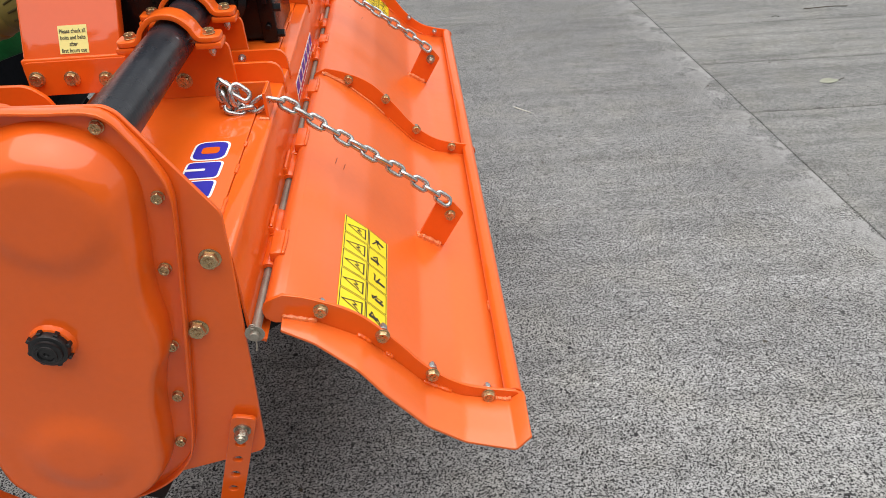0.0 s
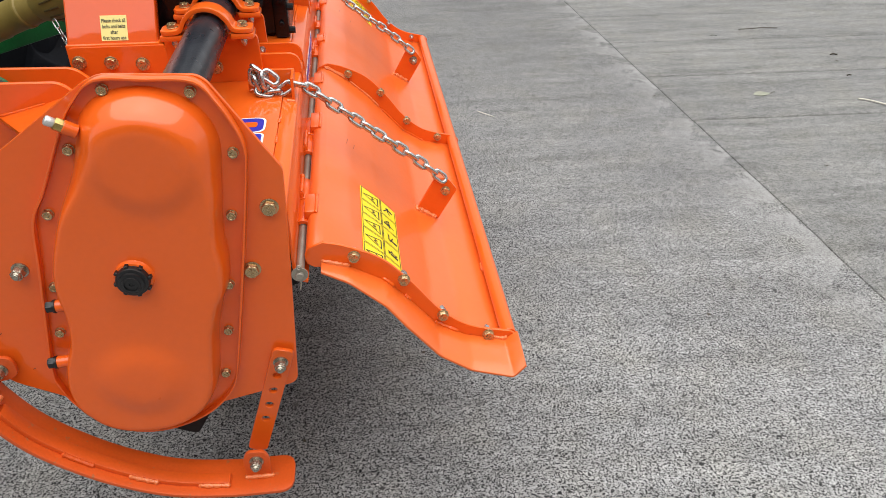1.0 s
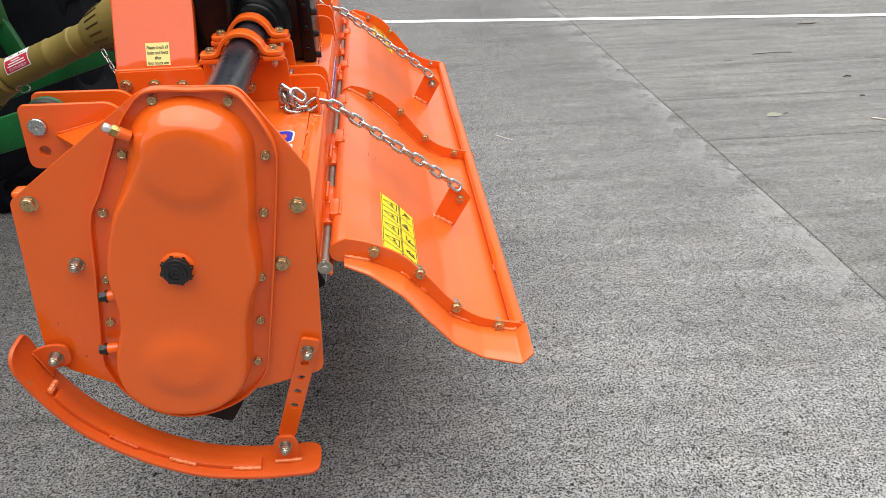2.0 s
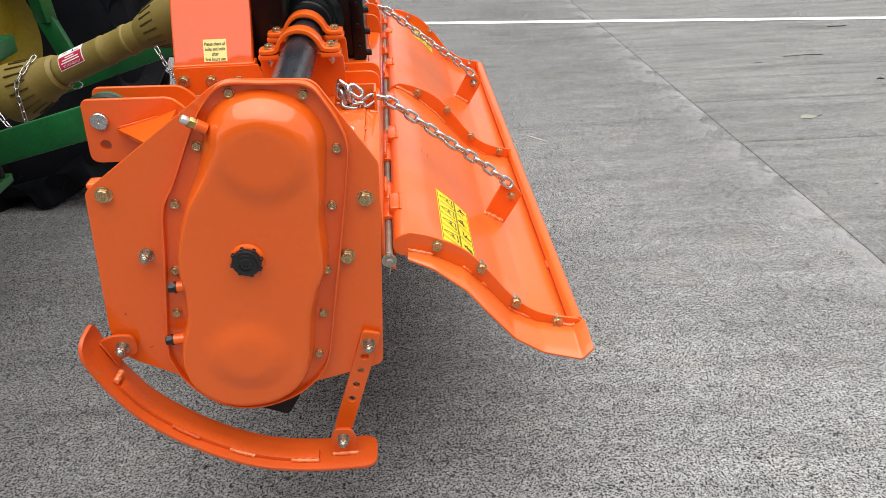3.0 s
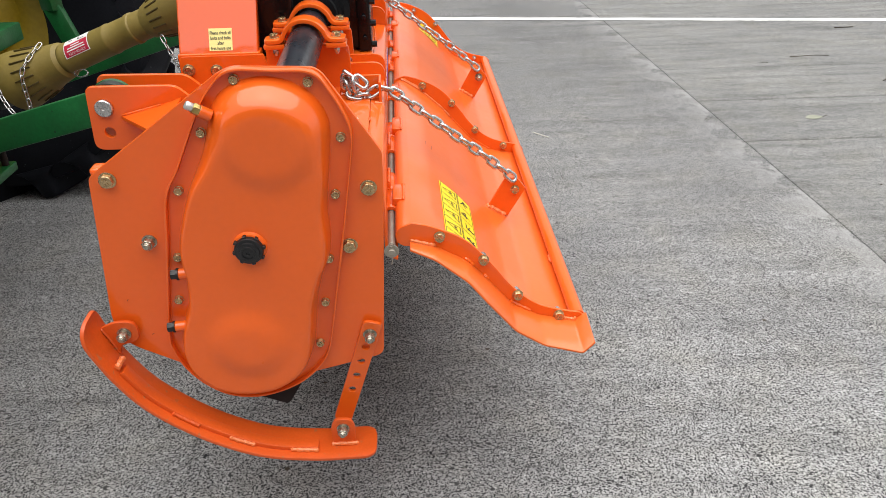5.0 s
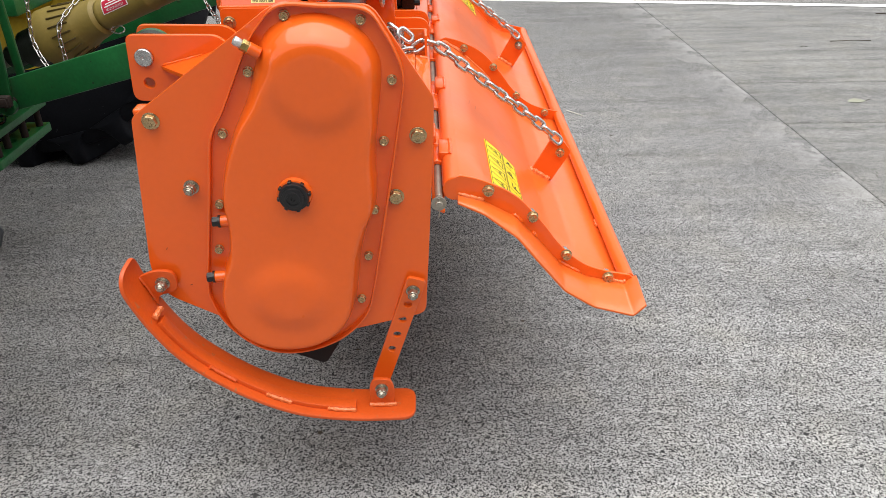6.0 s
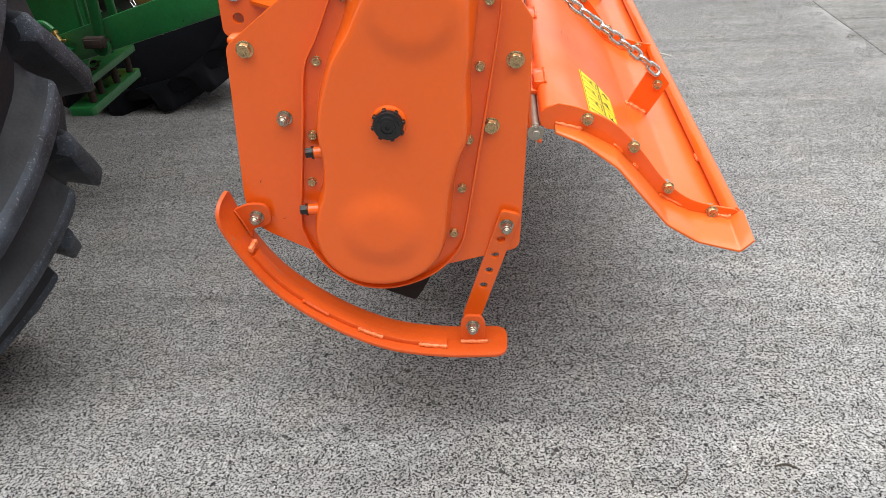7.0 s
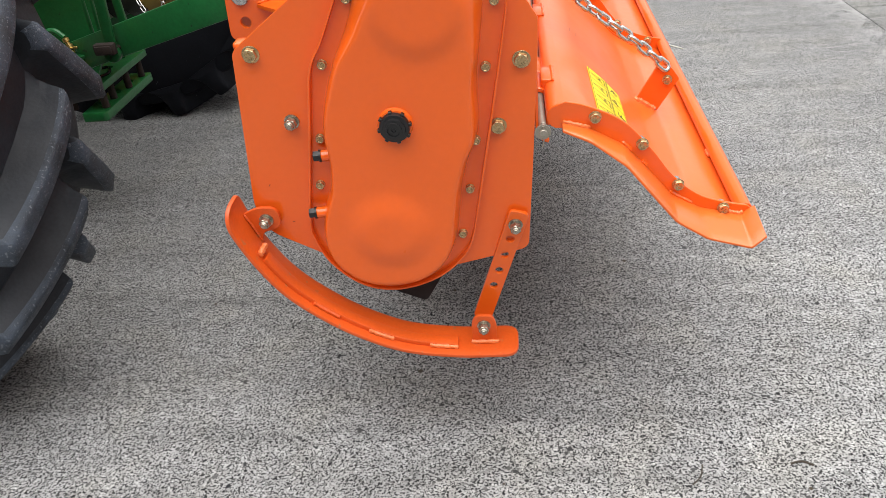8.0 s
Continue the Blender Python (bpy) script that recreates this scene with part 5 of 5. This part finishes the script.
def linkage(y_pin, y_mid, y_root, sgn):
    pin = Vector((-0.572, y_pin, 0.884))
    mid = Vector((-0.985, y_mid, 0.752))
    root = Vector((-1.50, y_root, 0.590))
    arm = tractor_part("lift_arm", joined(beam(pin + Vector((-0.045, 0.006, -0.014)), root, 0.080, 0.026), ), GREEN, "green lower lift arm with chipped paint")
    side = along(pin, pin + Vector((0, 1, 0)))
    eye = lathe([(0.030, -0.020), (0.044, -0.021), (0.050, -0.018), (0.052, -0.012), (0.052, 0.012), (0.050, 0.018), (0.044, 0.021), (0.030, 0.020)], 40, side, ends=False)
    ball_end = part("ball_end", eye, GREASE, arm, "greasy dark ball end of the lift arm")
    part("ball", lathe([(0.015, -0.030), (0.022, -0.026), (0.030, -0.012), (0.032, 0.0), (0.030, 0.012), (0.022, 0.026), (0.015, 0.030)], 28, side, ends=False), STEEL, ball_end, "worn steel ball")
    part("ball_ring", lathe([(0.052, 0.004), (0.0545, 0.006), (0.0545, 0.011), (0.052, 0.013)], 40, side, ends=False), GREEN, ball_end)
    if sgn > 0:
        bars = (((-1.001, 0.612, 0.728), (-0.962, 0.612, 1.20), 0.029, 0.012), ((-0.987, 0.690, 0.740), (-0.995, 0.690, 1.20), 0.022, 0.012),
                ((-1.088, 0.700, 0.735), (-1.080, 0.700, 1.20), 0.010, 0.010), ((-1.066, 0.700, 0.735), (-1.050, 0.700, 1.20), 0.010, 0.010))
    else:
        bars = (((-1.050, 1.545, 0.745), (-1.108, 1.545, 0.925), 0.060, 0.034), ((-1.108, 1.545, 0.915), (-1.122, 1.520, 1.30), 0.048, 0.060))
    first, *others = [beam(*b) for b in bars]
    rod_ = tractor_part("lift_rod", first, GREEN, "green lift rod clevis")
    for b in others:
        part("clevis_side", b, GREEN, rod_)
    x, y, z = bars[0][0]
    part("clevis_boss", lathe([(0.012, -0.010), (0.020, -0.010), (0.022, -0.007), (0.022, 0.007), (0.020, 0.010), (0.012, 0.010)], 24, along((x, y, z), (x, y + 1, z))), GREEN, rod_)
    part("clevis_pin", rod((x + 0.010, y - 0.024, z + 0.010), (x + 0.010, y + 0.090, z + 0.010), 0.008), RUST_AND_SHADE, rod_, "rusty clevis pin")
    part("rusty_block", joined(box(x - 0.034, x + 0.022, y - 0.030, y - 0.007, z + 0.004, z + 0.034, 0.006), box(x - 0.028, x + 0.016, y - 0.034, y - 0.028, z + 0.009, z + 0.029, 0.002)), RUST_AND_SHADE, rod_, "rusty iron block")
    return arm


linkage(0.511, 0.632, 0.82, 1)
linkage(1.345, 1.53, 1.50, -1)


def drawbar():
    # two heavy plates with spacers between
    def slab(z0, z1, x1, x0=-1.62):
        o = rounded([(x0, 0.97), (x1 - 0.01, 0.97), (x1, 0.98), (x1, 1.35), (x0, 1.35)], 0.008)
        mesh = plate(o, -(z1 - z0) / 2, (z1 - z0) / 2, [circle(-1.34, y, 0.016, 18) for y in (1.06, 1.16, 1.26)], bevel=0.003, mat=GREEN)
        mesh.transform(Matrix.Rotation(radians(-90), 4, "X"))
        mesh.transform(Matrix.Translation((0, 0, (z0 + z1) / 2)))
        return mesh
    top = tractor_part("drawbar_frame", slab(0.492, 0.516, -1.285), None, "green drawbar frame plates with oily stains")
    part("lower_plate", slab(0.398, 0.428, -1.290, -1.375), None, top)
    # spacers coloured dark for the shadow between the plates
    for x, y in ((-1.31, 1.02), (-1.32, 1.10), (-1.31, 1.20), (-1.31, 1.31), (-1.42, 1.02), (-1.42, 1.31), (-1.55, 1.10)):
        part("spacer", rod((x, y, 0.425), (x, y, 0.497), 0.012), RUST_AND_SHADE, top)
    part("drawbar_hanger", box(-1.62, -1.54, 1.0, 1.30, 0.39, 0.70, 0.006), GREEN, top)
    side = rounded([(-1.50, 0.518), (-1.300, 0.518), (-1.225, 0.640), (-1.220, 0.790), (-1.260, 0.815), (-1.50, 0.815)], [0.004, 0.03, 0.03, 0.02, 0.02, 0.004])
    part("side_bracket", plate(side, 0.985, 1.003, mat=GREEN), None, top)
    # hydraulic couplings and a safety clip
    for k, (a, b) in enumerate((((-1.158, 0.680, 0.758), (-1.143, 0.672, 0.716)), ((-1.150, 0.680, 0.700), (-1.128, 0.668, 0.664)))):
        m = along(a, b)
        cpl = tractor_part("coupling", lathe([(0.006, 0), (0.009, 0.002), (0.009, 0.010), (0.006, 0.012), (0.006, 0.018), (0.010, 0.020), (0.010, 0.032), (0.007, 0.034), (0.007, 0.042), (0.004, 0.046)], 16, m), BRASS, "brass hydraulic coupling")
        part("coupling_handle", rod(Vector(b) + Vector((-0.016, -0.004, 0.014)), Vector(b) + Vector((0.018, -0.004, 0.018)), 0.004, 8), BRASS, cpl)
    tractor_part("coupling_flange", lathe([(0.008, 0), (0.026, 0.001), (0.028, 0.004), (0.028, 0.010), (0.008, 0.012)], 24, along((-1.142, 0.684, 0.702), (-1.136, 0.676, 0.80))), GREEN, "green coupling flange")
    tractor_part("hydraulic_pipe", sweep(spline([(-1.62, 1.0, 0.66), (-1.45, 0.92, 0.62), (-1.30, 0.72, 0.710), (-1.20, 0.690, 0.775), (-1.158, 0.680, 0.758)], 8), 0.008, 10), GREEN, "green hydraulic pipe")
    tractor_part("safety_clip", sweep(spline([(-1.33, 1.03, 0.523), (-1.30, 1.08, 0.523), (-1.33, 1.14, 0.524), (-1.37, 1.10, 0.523), (-1.36, 1.04, 0.523)], 6), 0.005, 8), BLACK, "black safety clip")


drawbar()


def shade_cab():
    """An unseen cab, added to shade the rear axle: floor pan, pillars, dark panes and an overhanging roof."""
    pan = tractor_part("shade_cab", box(-3.1, -1.52, 0.66, 1.66, 1.42, 1.78, 0.06, 3), GREEN, "unseen green tractor cab with dark windows, added for its shade")
    part("roof", box(-3.2, -1.46, 0.58, 1.74, 2.52, 2.70, 0.07, 4), GREEN, pan)
    for x in (-3.02, -2.25, -1.58):
        for y in (0.72, 1.60):
            part("pillar", beam((x, y, 1.75), (x + 0.02, y, 2.55), 0.07, 0.06), BLACK, pan)
    for y in (0.72, 1.60):
        for x0, x1 in ((-2.98, -2.30), (-2.20, -1.62)):
            part("pane", box(x0, x1, y - 0.004, y + 0.004, 1.78, 2.52, 0.001, 1), GLASS, pan, "dark tinted side window of the unseen cab")
    for x in (-3.02, -1.57):
        part("pane", box(x - 0.004, x + 0.004, 0.76, 1.56, 1.78, 2.52, 0.001, 1), GLASS, pan, "dark tinted window of the unseen cab")


def back_axle():
    tractor_part("axle_housing", joined(rod((-1.72, 0.42, 0.82), (-1.72, 1.90, 0.82), 0.12, 32), box(-2.6, -1.56, 0.86, 1.46, 0.52, 1.25, 0.04, 3)), GREEN, "dark green rear axle housing")
    shade_cab()
    tractor_part("pto_guard", box(-1.58, -1.115, 1.0, 1.30, 0.868, 0.925, 0.006), GREEN, "green sheet guard over the power shaft")
    # unseen fender, added and drawn far down to shade the far tyre
    tractor_part("shade_fender", ribbon(spline([(-0.64, 1.10), (-0.74, 1.36), (-0.94, 1.58), (-1.22, 1.72), (-1.50, 1.78), (-1.80, 1.78), (-2.1, 1.70)], 6), 1.90, 2.46, 0.006, 2), GREEN, "unseen green rear fender added to shape the shade on the wheel")
    # unseen fender, added for shade but kept short of the near tread
    tractor_part("shade_fender", ribbon(spline([(-1.30, 1.76), (-1.40, 1.772), (-1.50, 1.78), (-1.80, 1.78), (-2.1, 1.70)], 6), -0.18, 0.46, 0.006, 2), GREEN, "unseen green rear fender added to shape the shade on the wheel")


back_axle()


# ---- the power take-off shaft between tractor and gearbox ----
def pto_shaft():
    a, b = Vector((-1.150, 1.12, 0.752)), Vector((-0.390, 0.945, 1.058))
    d = (b - a).normalized()
    L = (b - a).length
    root = thing("pto_shaft", Matrix.Translation(a), "olive yellow plastic guarded power take-off shaft", "drive shaft")
    off = Matrix.Translation(-a)
    m = along(a, b)
    def p(name, geo, mat, label="", parent=root):
        return part(name, geo, mat, parent, label, off if parent is root else None)
    tube = p("guard_tube", lathe([(0.043, 0.16), (0.043, 0.285), (0.0465, 0.290), (0.0465, 0.300), (0.0450, 0.304), (0.0440, 0.455), (0.0450, 0.458), (0.0450, 0.464), (0.0425, 0.468), (0.0425, 0.535),
                                  (0.0455, 0.540), (0.0455, 0.552), (0.0425, 0.556), (0.0425, 0.64)], 40, m), OLIVE, "ribbed olive yellow guard tube")
    rear = p("guard_cone", lathe([(0.042, 0.595), (0.048, 0.605), (0.054, 0.625), (0.056, 0.630), (0.063, 0.665), (0.067, 0.690), (0.070, 0.700), (0.072, 0.80), (0.068, 0.80), (0.066, 0.71), (0.045, 0.63)], 40, m, ends=False), OLIVE, "flared olive guard cone with slots")
    front = p("guard_cone", lathe([(0.045, 0.285), (0.055, 0.275), (0.063, 0.220), (0.066, 0.212), (0.068, 0.207), (0.080, 0.147), (0.086, 0.127), (0.088, 0.117), (0.0905, 0.080), (0.0870, 0.080), (0.0830, 0.110), (0.046, 0.18)], 40, m, ends=False), OLIVE, "flared olive guard cone with slots")
    # raised bars coloured dark in place of the shade in the cone slots
    for cone, s0, s1, r0, r1 in ((front, 0.142, 0.204, 0.0835, 0.0700), (rear, 0.636, 0.684, 0.0580, 0.0670)):
        for k in range(18):
            ang = radians(20 * k)
            c = Vector((math.cos(ang), math.sin(ang), 0))
            q0, q1 = m @ (c * r0 + Vector((0, 0, s0))), m @ (c * r1 + Vector((0, 0, s1)))
            part("slot_shade_bar", beam(q0, q1, 0.0045, 0.0038, 0.001), SLOT_SHADE, cone)
    p("yoke", joined(rod(a - d * 0.10, a + d * 0.16, 0.036, 20), rod(a - d * 0.02, a + d * 0.05, 0.058, 20)), GREASE, "greasy dark universal joint yoke")
    p("shaft", rod(a - d * 0.30, b + d * 0.20, 0.022, 20), STEEL, "steel inner shaft")
    low = m @ Vector((0, 0, 0.30)) + Vector((0.03, -0.030, -0.040))
    p("lock_ring", sweep([tuple(low + Vector((0.020 * math.cos(radians(30 * k)), 0.006 * math.sin(radians(30 * k)), 0.010 * math.sin(radians(30 * k))))) for k in range(12)], 0.0022, 6, True), ZINC, "thin steel lock ring")
    # red and white sticker wrapped on the guard tube, its writing as bars
    def wrap(s0, s1, a0, a1, lift, mat, name, parent):
        rows = []
        for i in range(9):
            ang = radians(a0 + (a1 - a0) * i / 8)
            r = 0.0450 + lift
            rows.append([tuple(m @ Vector((r * math.cos(ang), r * math.sin(ang), s))) for s in (s0, s1)])
        bm = bmesh.new()
        vs = [[bm.verts.new(q) for q in row] for row in rows]
        for u, v in zip(vs, vs[1:]):
            bm.faces.new((u[0], u[1], v[1], v[0]))
        return part(name, bm, mat, parent)
    # the angle of the tube's near side
    inv = m.to_3x3().inverted()
    f = inv @ Vector((0.35, -0.85, 0.55))
    mid = math.degrees(math.atan2(f.y, f.x))
    up = inv @ Vector((-0.2, 0.3, 0.9))
    sg = 1 if math.sin(math.atan2(up.y, up.x) - radians(mid)) > 0 else -1
    st = wrap(0.318, 0.410, mid - 24 * sg, mid + 54 * sg, 0.0006, WHITE, "safety_sticker", tube)
    tagged(st, "red and white safety sticker")
    wrap(0.321, 0.407, mid - 21 * sg, mid + 26 * sg, 0.0011, RED, "red_field", st)
    line = text_mesh("ATTENTION-CAUTION", 0.064, WHITE, 1.5)
    for v in line.vertices:
        ang = radians(mid - 12 * sg) - sg * v.co.y / 0.0465
        v.co = m @ Vector((0.0468 * math.cos(ang), 0.0468 * math.sin(ang), 0.365 - v.co.x))
    part("writing", line, None, st)
    for k, (s0, s1) in enumerate(((0.330, 0.398), (0.334, 0.396), (0.346, 0.380))):
        turn_at = mid + (-3 + 9 * k) * sg
        wrap(s0, s1, turn_at, turn_at + 4 * sg, 0.0016, WHITE, "writing_bar", st)
    wrap(0.334, 0.350, mid + 40 * sg, mid + 43 * sg, 0.0012, INK, "pictogram", st)
    wrap(0.372, 0.376, mid + 32 * sg, mid + 46 * sg, 0.0012, INK, "pictogram", st)
    wrap(0.376, 0.396, mid + 32 * sg, mid + 34 * sg, 0.0012, INK, "pictogram", st)
    chain_on([tuple(m @ Vector((0, 0, 0.19)) + Vector((0.02, -0.02, 0.085))), tuple(m @ Vector((0, 0, 0.16)) + Vector((0.0, -0.085, 0.03))), tuple(m @ Vector((0, 0, 0.16)) + Vector((0.0, -0.10, -0.06))), tuple(m @ Vector((0, 0, 0.15)) + Vector((0.0, -0.085, -0.17)))], 0.023, LINK_S, root, 10, 10, 6)
    for o in list(root.children):
        if o.name.startswith("chain"):
            o.matrix_basis = off @ o.matrix_basis
            tagged(o, "thin zinc safety chain")
    for path in ([(-0.560, 0.930, 0.945), (-0.535, 0.90, 0.905), (-0.500, 0.84, 0.885), (-0.445, 0.70, 0.880)], [(-1.076, 1.0, 0.930), (-1.087, 1.0, 0.852), (-1.087, 0.99, 0.803), (-1.055, 0.96, 0.745), (-1.00, 0.92, 0.70)]):
        c = chain_on(path, 0.023, LINK_S, root, 10, 10, 7)
        c.matrix_basis = off @ c.matrix_basis
        tagged(c, "thin zinc safety chain")


pto_shaft()


# ---- small things lying on the concrete ----
def twig(path, r, mat, label, name="twig"):
    o = Vector(path[0])
    bm = sweep(spline([tuple(Vector(q) - o) for q in path], 6), r, 6)
    ob = part(name, bm, mat, None, label, Matrix.Translation(o))
    return tagged(ob, label, name)


twig([(0.583, -0.126, 0.003), (0.605, -0.122, 0.005), (0.628, -0.131, 0.003)], 0.0022, TWIG, "short dark dry stem lying on the concrete", "dry_stem")
twig([(2.884, 3.915, 0.006), (2.97, 3.900, 0.012), (3.06, 3.930, 0.007), (3.172, 3.915, 0.006)], 0.0030, TWIG, "thin dark dry twig lying on the concrete")
twig([(0.815, 2.587, 0.003), (0.85, 2.54, 0.004), (0.885, 2.501, 0.003)], 0.0025, STRAW, "pale straw stalk lying on the concrete", "straw_stalk")


def fallen_leaf():
    bm = bmesh.new()
    mid, edge = [], []
    for i in range(13):
        u = i / 12
        w = 0.032 * math.sin(math.pi * u ** 0.8)
        x = -0.065 + 0.13 * u
        mid.append(bm.verts.new((x, 0, 0.004)))
        edge.append((bm.verts.new((x, w, 0.004 + 0.45 * w)), bm.verts.new((x, -w, 0.004 + 0.15 * w))))
    for i in range(12):
        for k in (0, 1):
            bm.faces.new((mid[i], mid[i + 1], edge[i + 1][k], edge[i][k]))
    bmesh.ops.remove_doubles(bm, verts=bm.verts, dist=1e-5)
    ob = part("fallen_leaf", bm, LEAF, None, "", pose(2.423, 2.650, 0.0, 0, 0, 8) @ Matrix.Diagonal((0.84, 0.84, 0.5, 1)))
    part("stalk", sweep([(0.06, 0, 0.005), (0.085, 0.01, 0.006), (0.115, 0.028, 0.004)], 0.0022, 6), TWIG, ob)
    return tagged(ob, "single pale curled leaf lying on the concrete", "leaf")


fallen_leaf()
twig([(2.905, 2.512, 0.004), (2.945, 2.470, 0.008), (3.000, 2.405, 0.006), (3.060, 2.390, 0.004)], 0.0045, STRAW, "pale dry twig lying on the concrete")
twig([(2.965, 2.505, 0.004), (2.952, 2.482, 0.007), (2.945, 2.466, 0.010)], 0.0030, TWIG, "short dark dry stem lying on the concrete", "dry_stem")
twig([(2.62, 3.79, 0.003), (2.645, 3.80, 0.006), (2.67, 3.79, 0.003)], 0.0020, TWIG, "short dark dry stem lying on the concrete", "dry_stem")
twig([(0.372, -0.180, 0.003), (0.392, -0.160, 0.005), (0.402, -0.128, 0.003)], 0.0014, TWIG, "short dark dry stem lying on the concrete", "dry_stem")
twig([(3.20, 3.285, 0.003), (3.225, 3.295, 0.005), (3.245, 3.280, 0.003)], 0.0040, TWIG, "short dark dry stem lying on the concrete", "dry_stem")
twig([(3.07, 2.885, 0.003), (3.085, 2.900, 0.005), (3.10, 2.890, 0.003)], 0.0030, TWIG, "short dark dry stem lying on the concrete", "dry_stem")
twig([(3.66, 4.760, 0.003), (3.74, 4.745, 0.006), (3.82, 4.765, 0.003)], 0.0040, TWIG, "thin dark dry twig lying on the concrete")


def litter():
    rnd = random.Random(11)
    bm = bmesh.new()
    for k in range(70):
        x, y = rnd.uniform(-1.2, 3.6), rnd.uniform(-0.7, 4.5)
        r = rnd.uniform(0.003, 0.008)
        pts = [bm.verts.new((x + r * rnd.uniform(0.6, 1.3) * math.cos(a), y + r * rnd.uniform(0.6, 1.3) * math.sin(a), 0.0003)) for a in (0, 1.3, 2.5, 3.8, 5.0)]
        top = bm.verts.new((x, y, r * 0.45))
        for i in range(5):
            bm.faces.new((pts[i], pts[(i + 1) % 5], top))
    ob = part("loose_grit", bm, TWIG, None)
    return tagged(ob, "dark crumbs and grit on the concrete", "grit", kind="stuff")


litter()
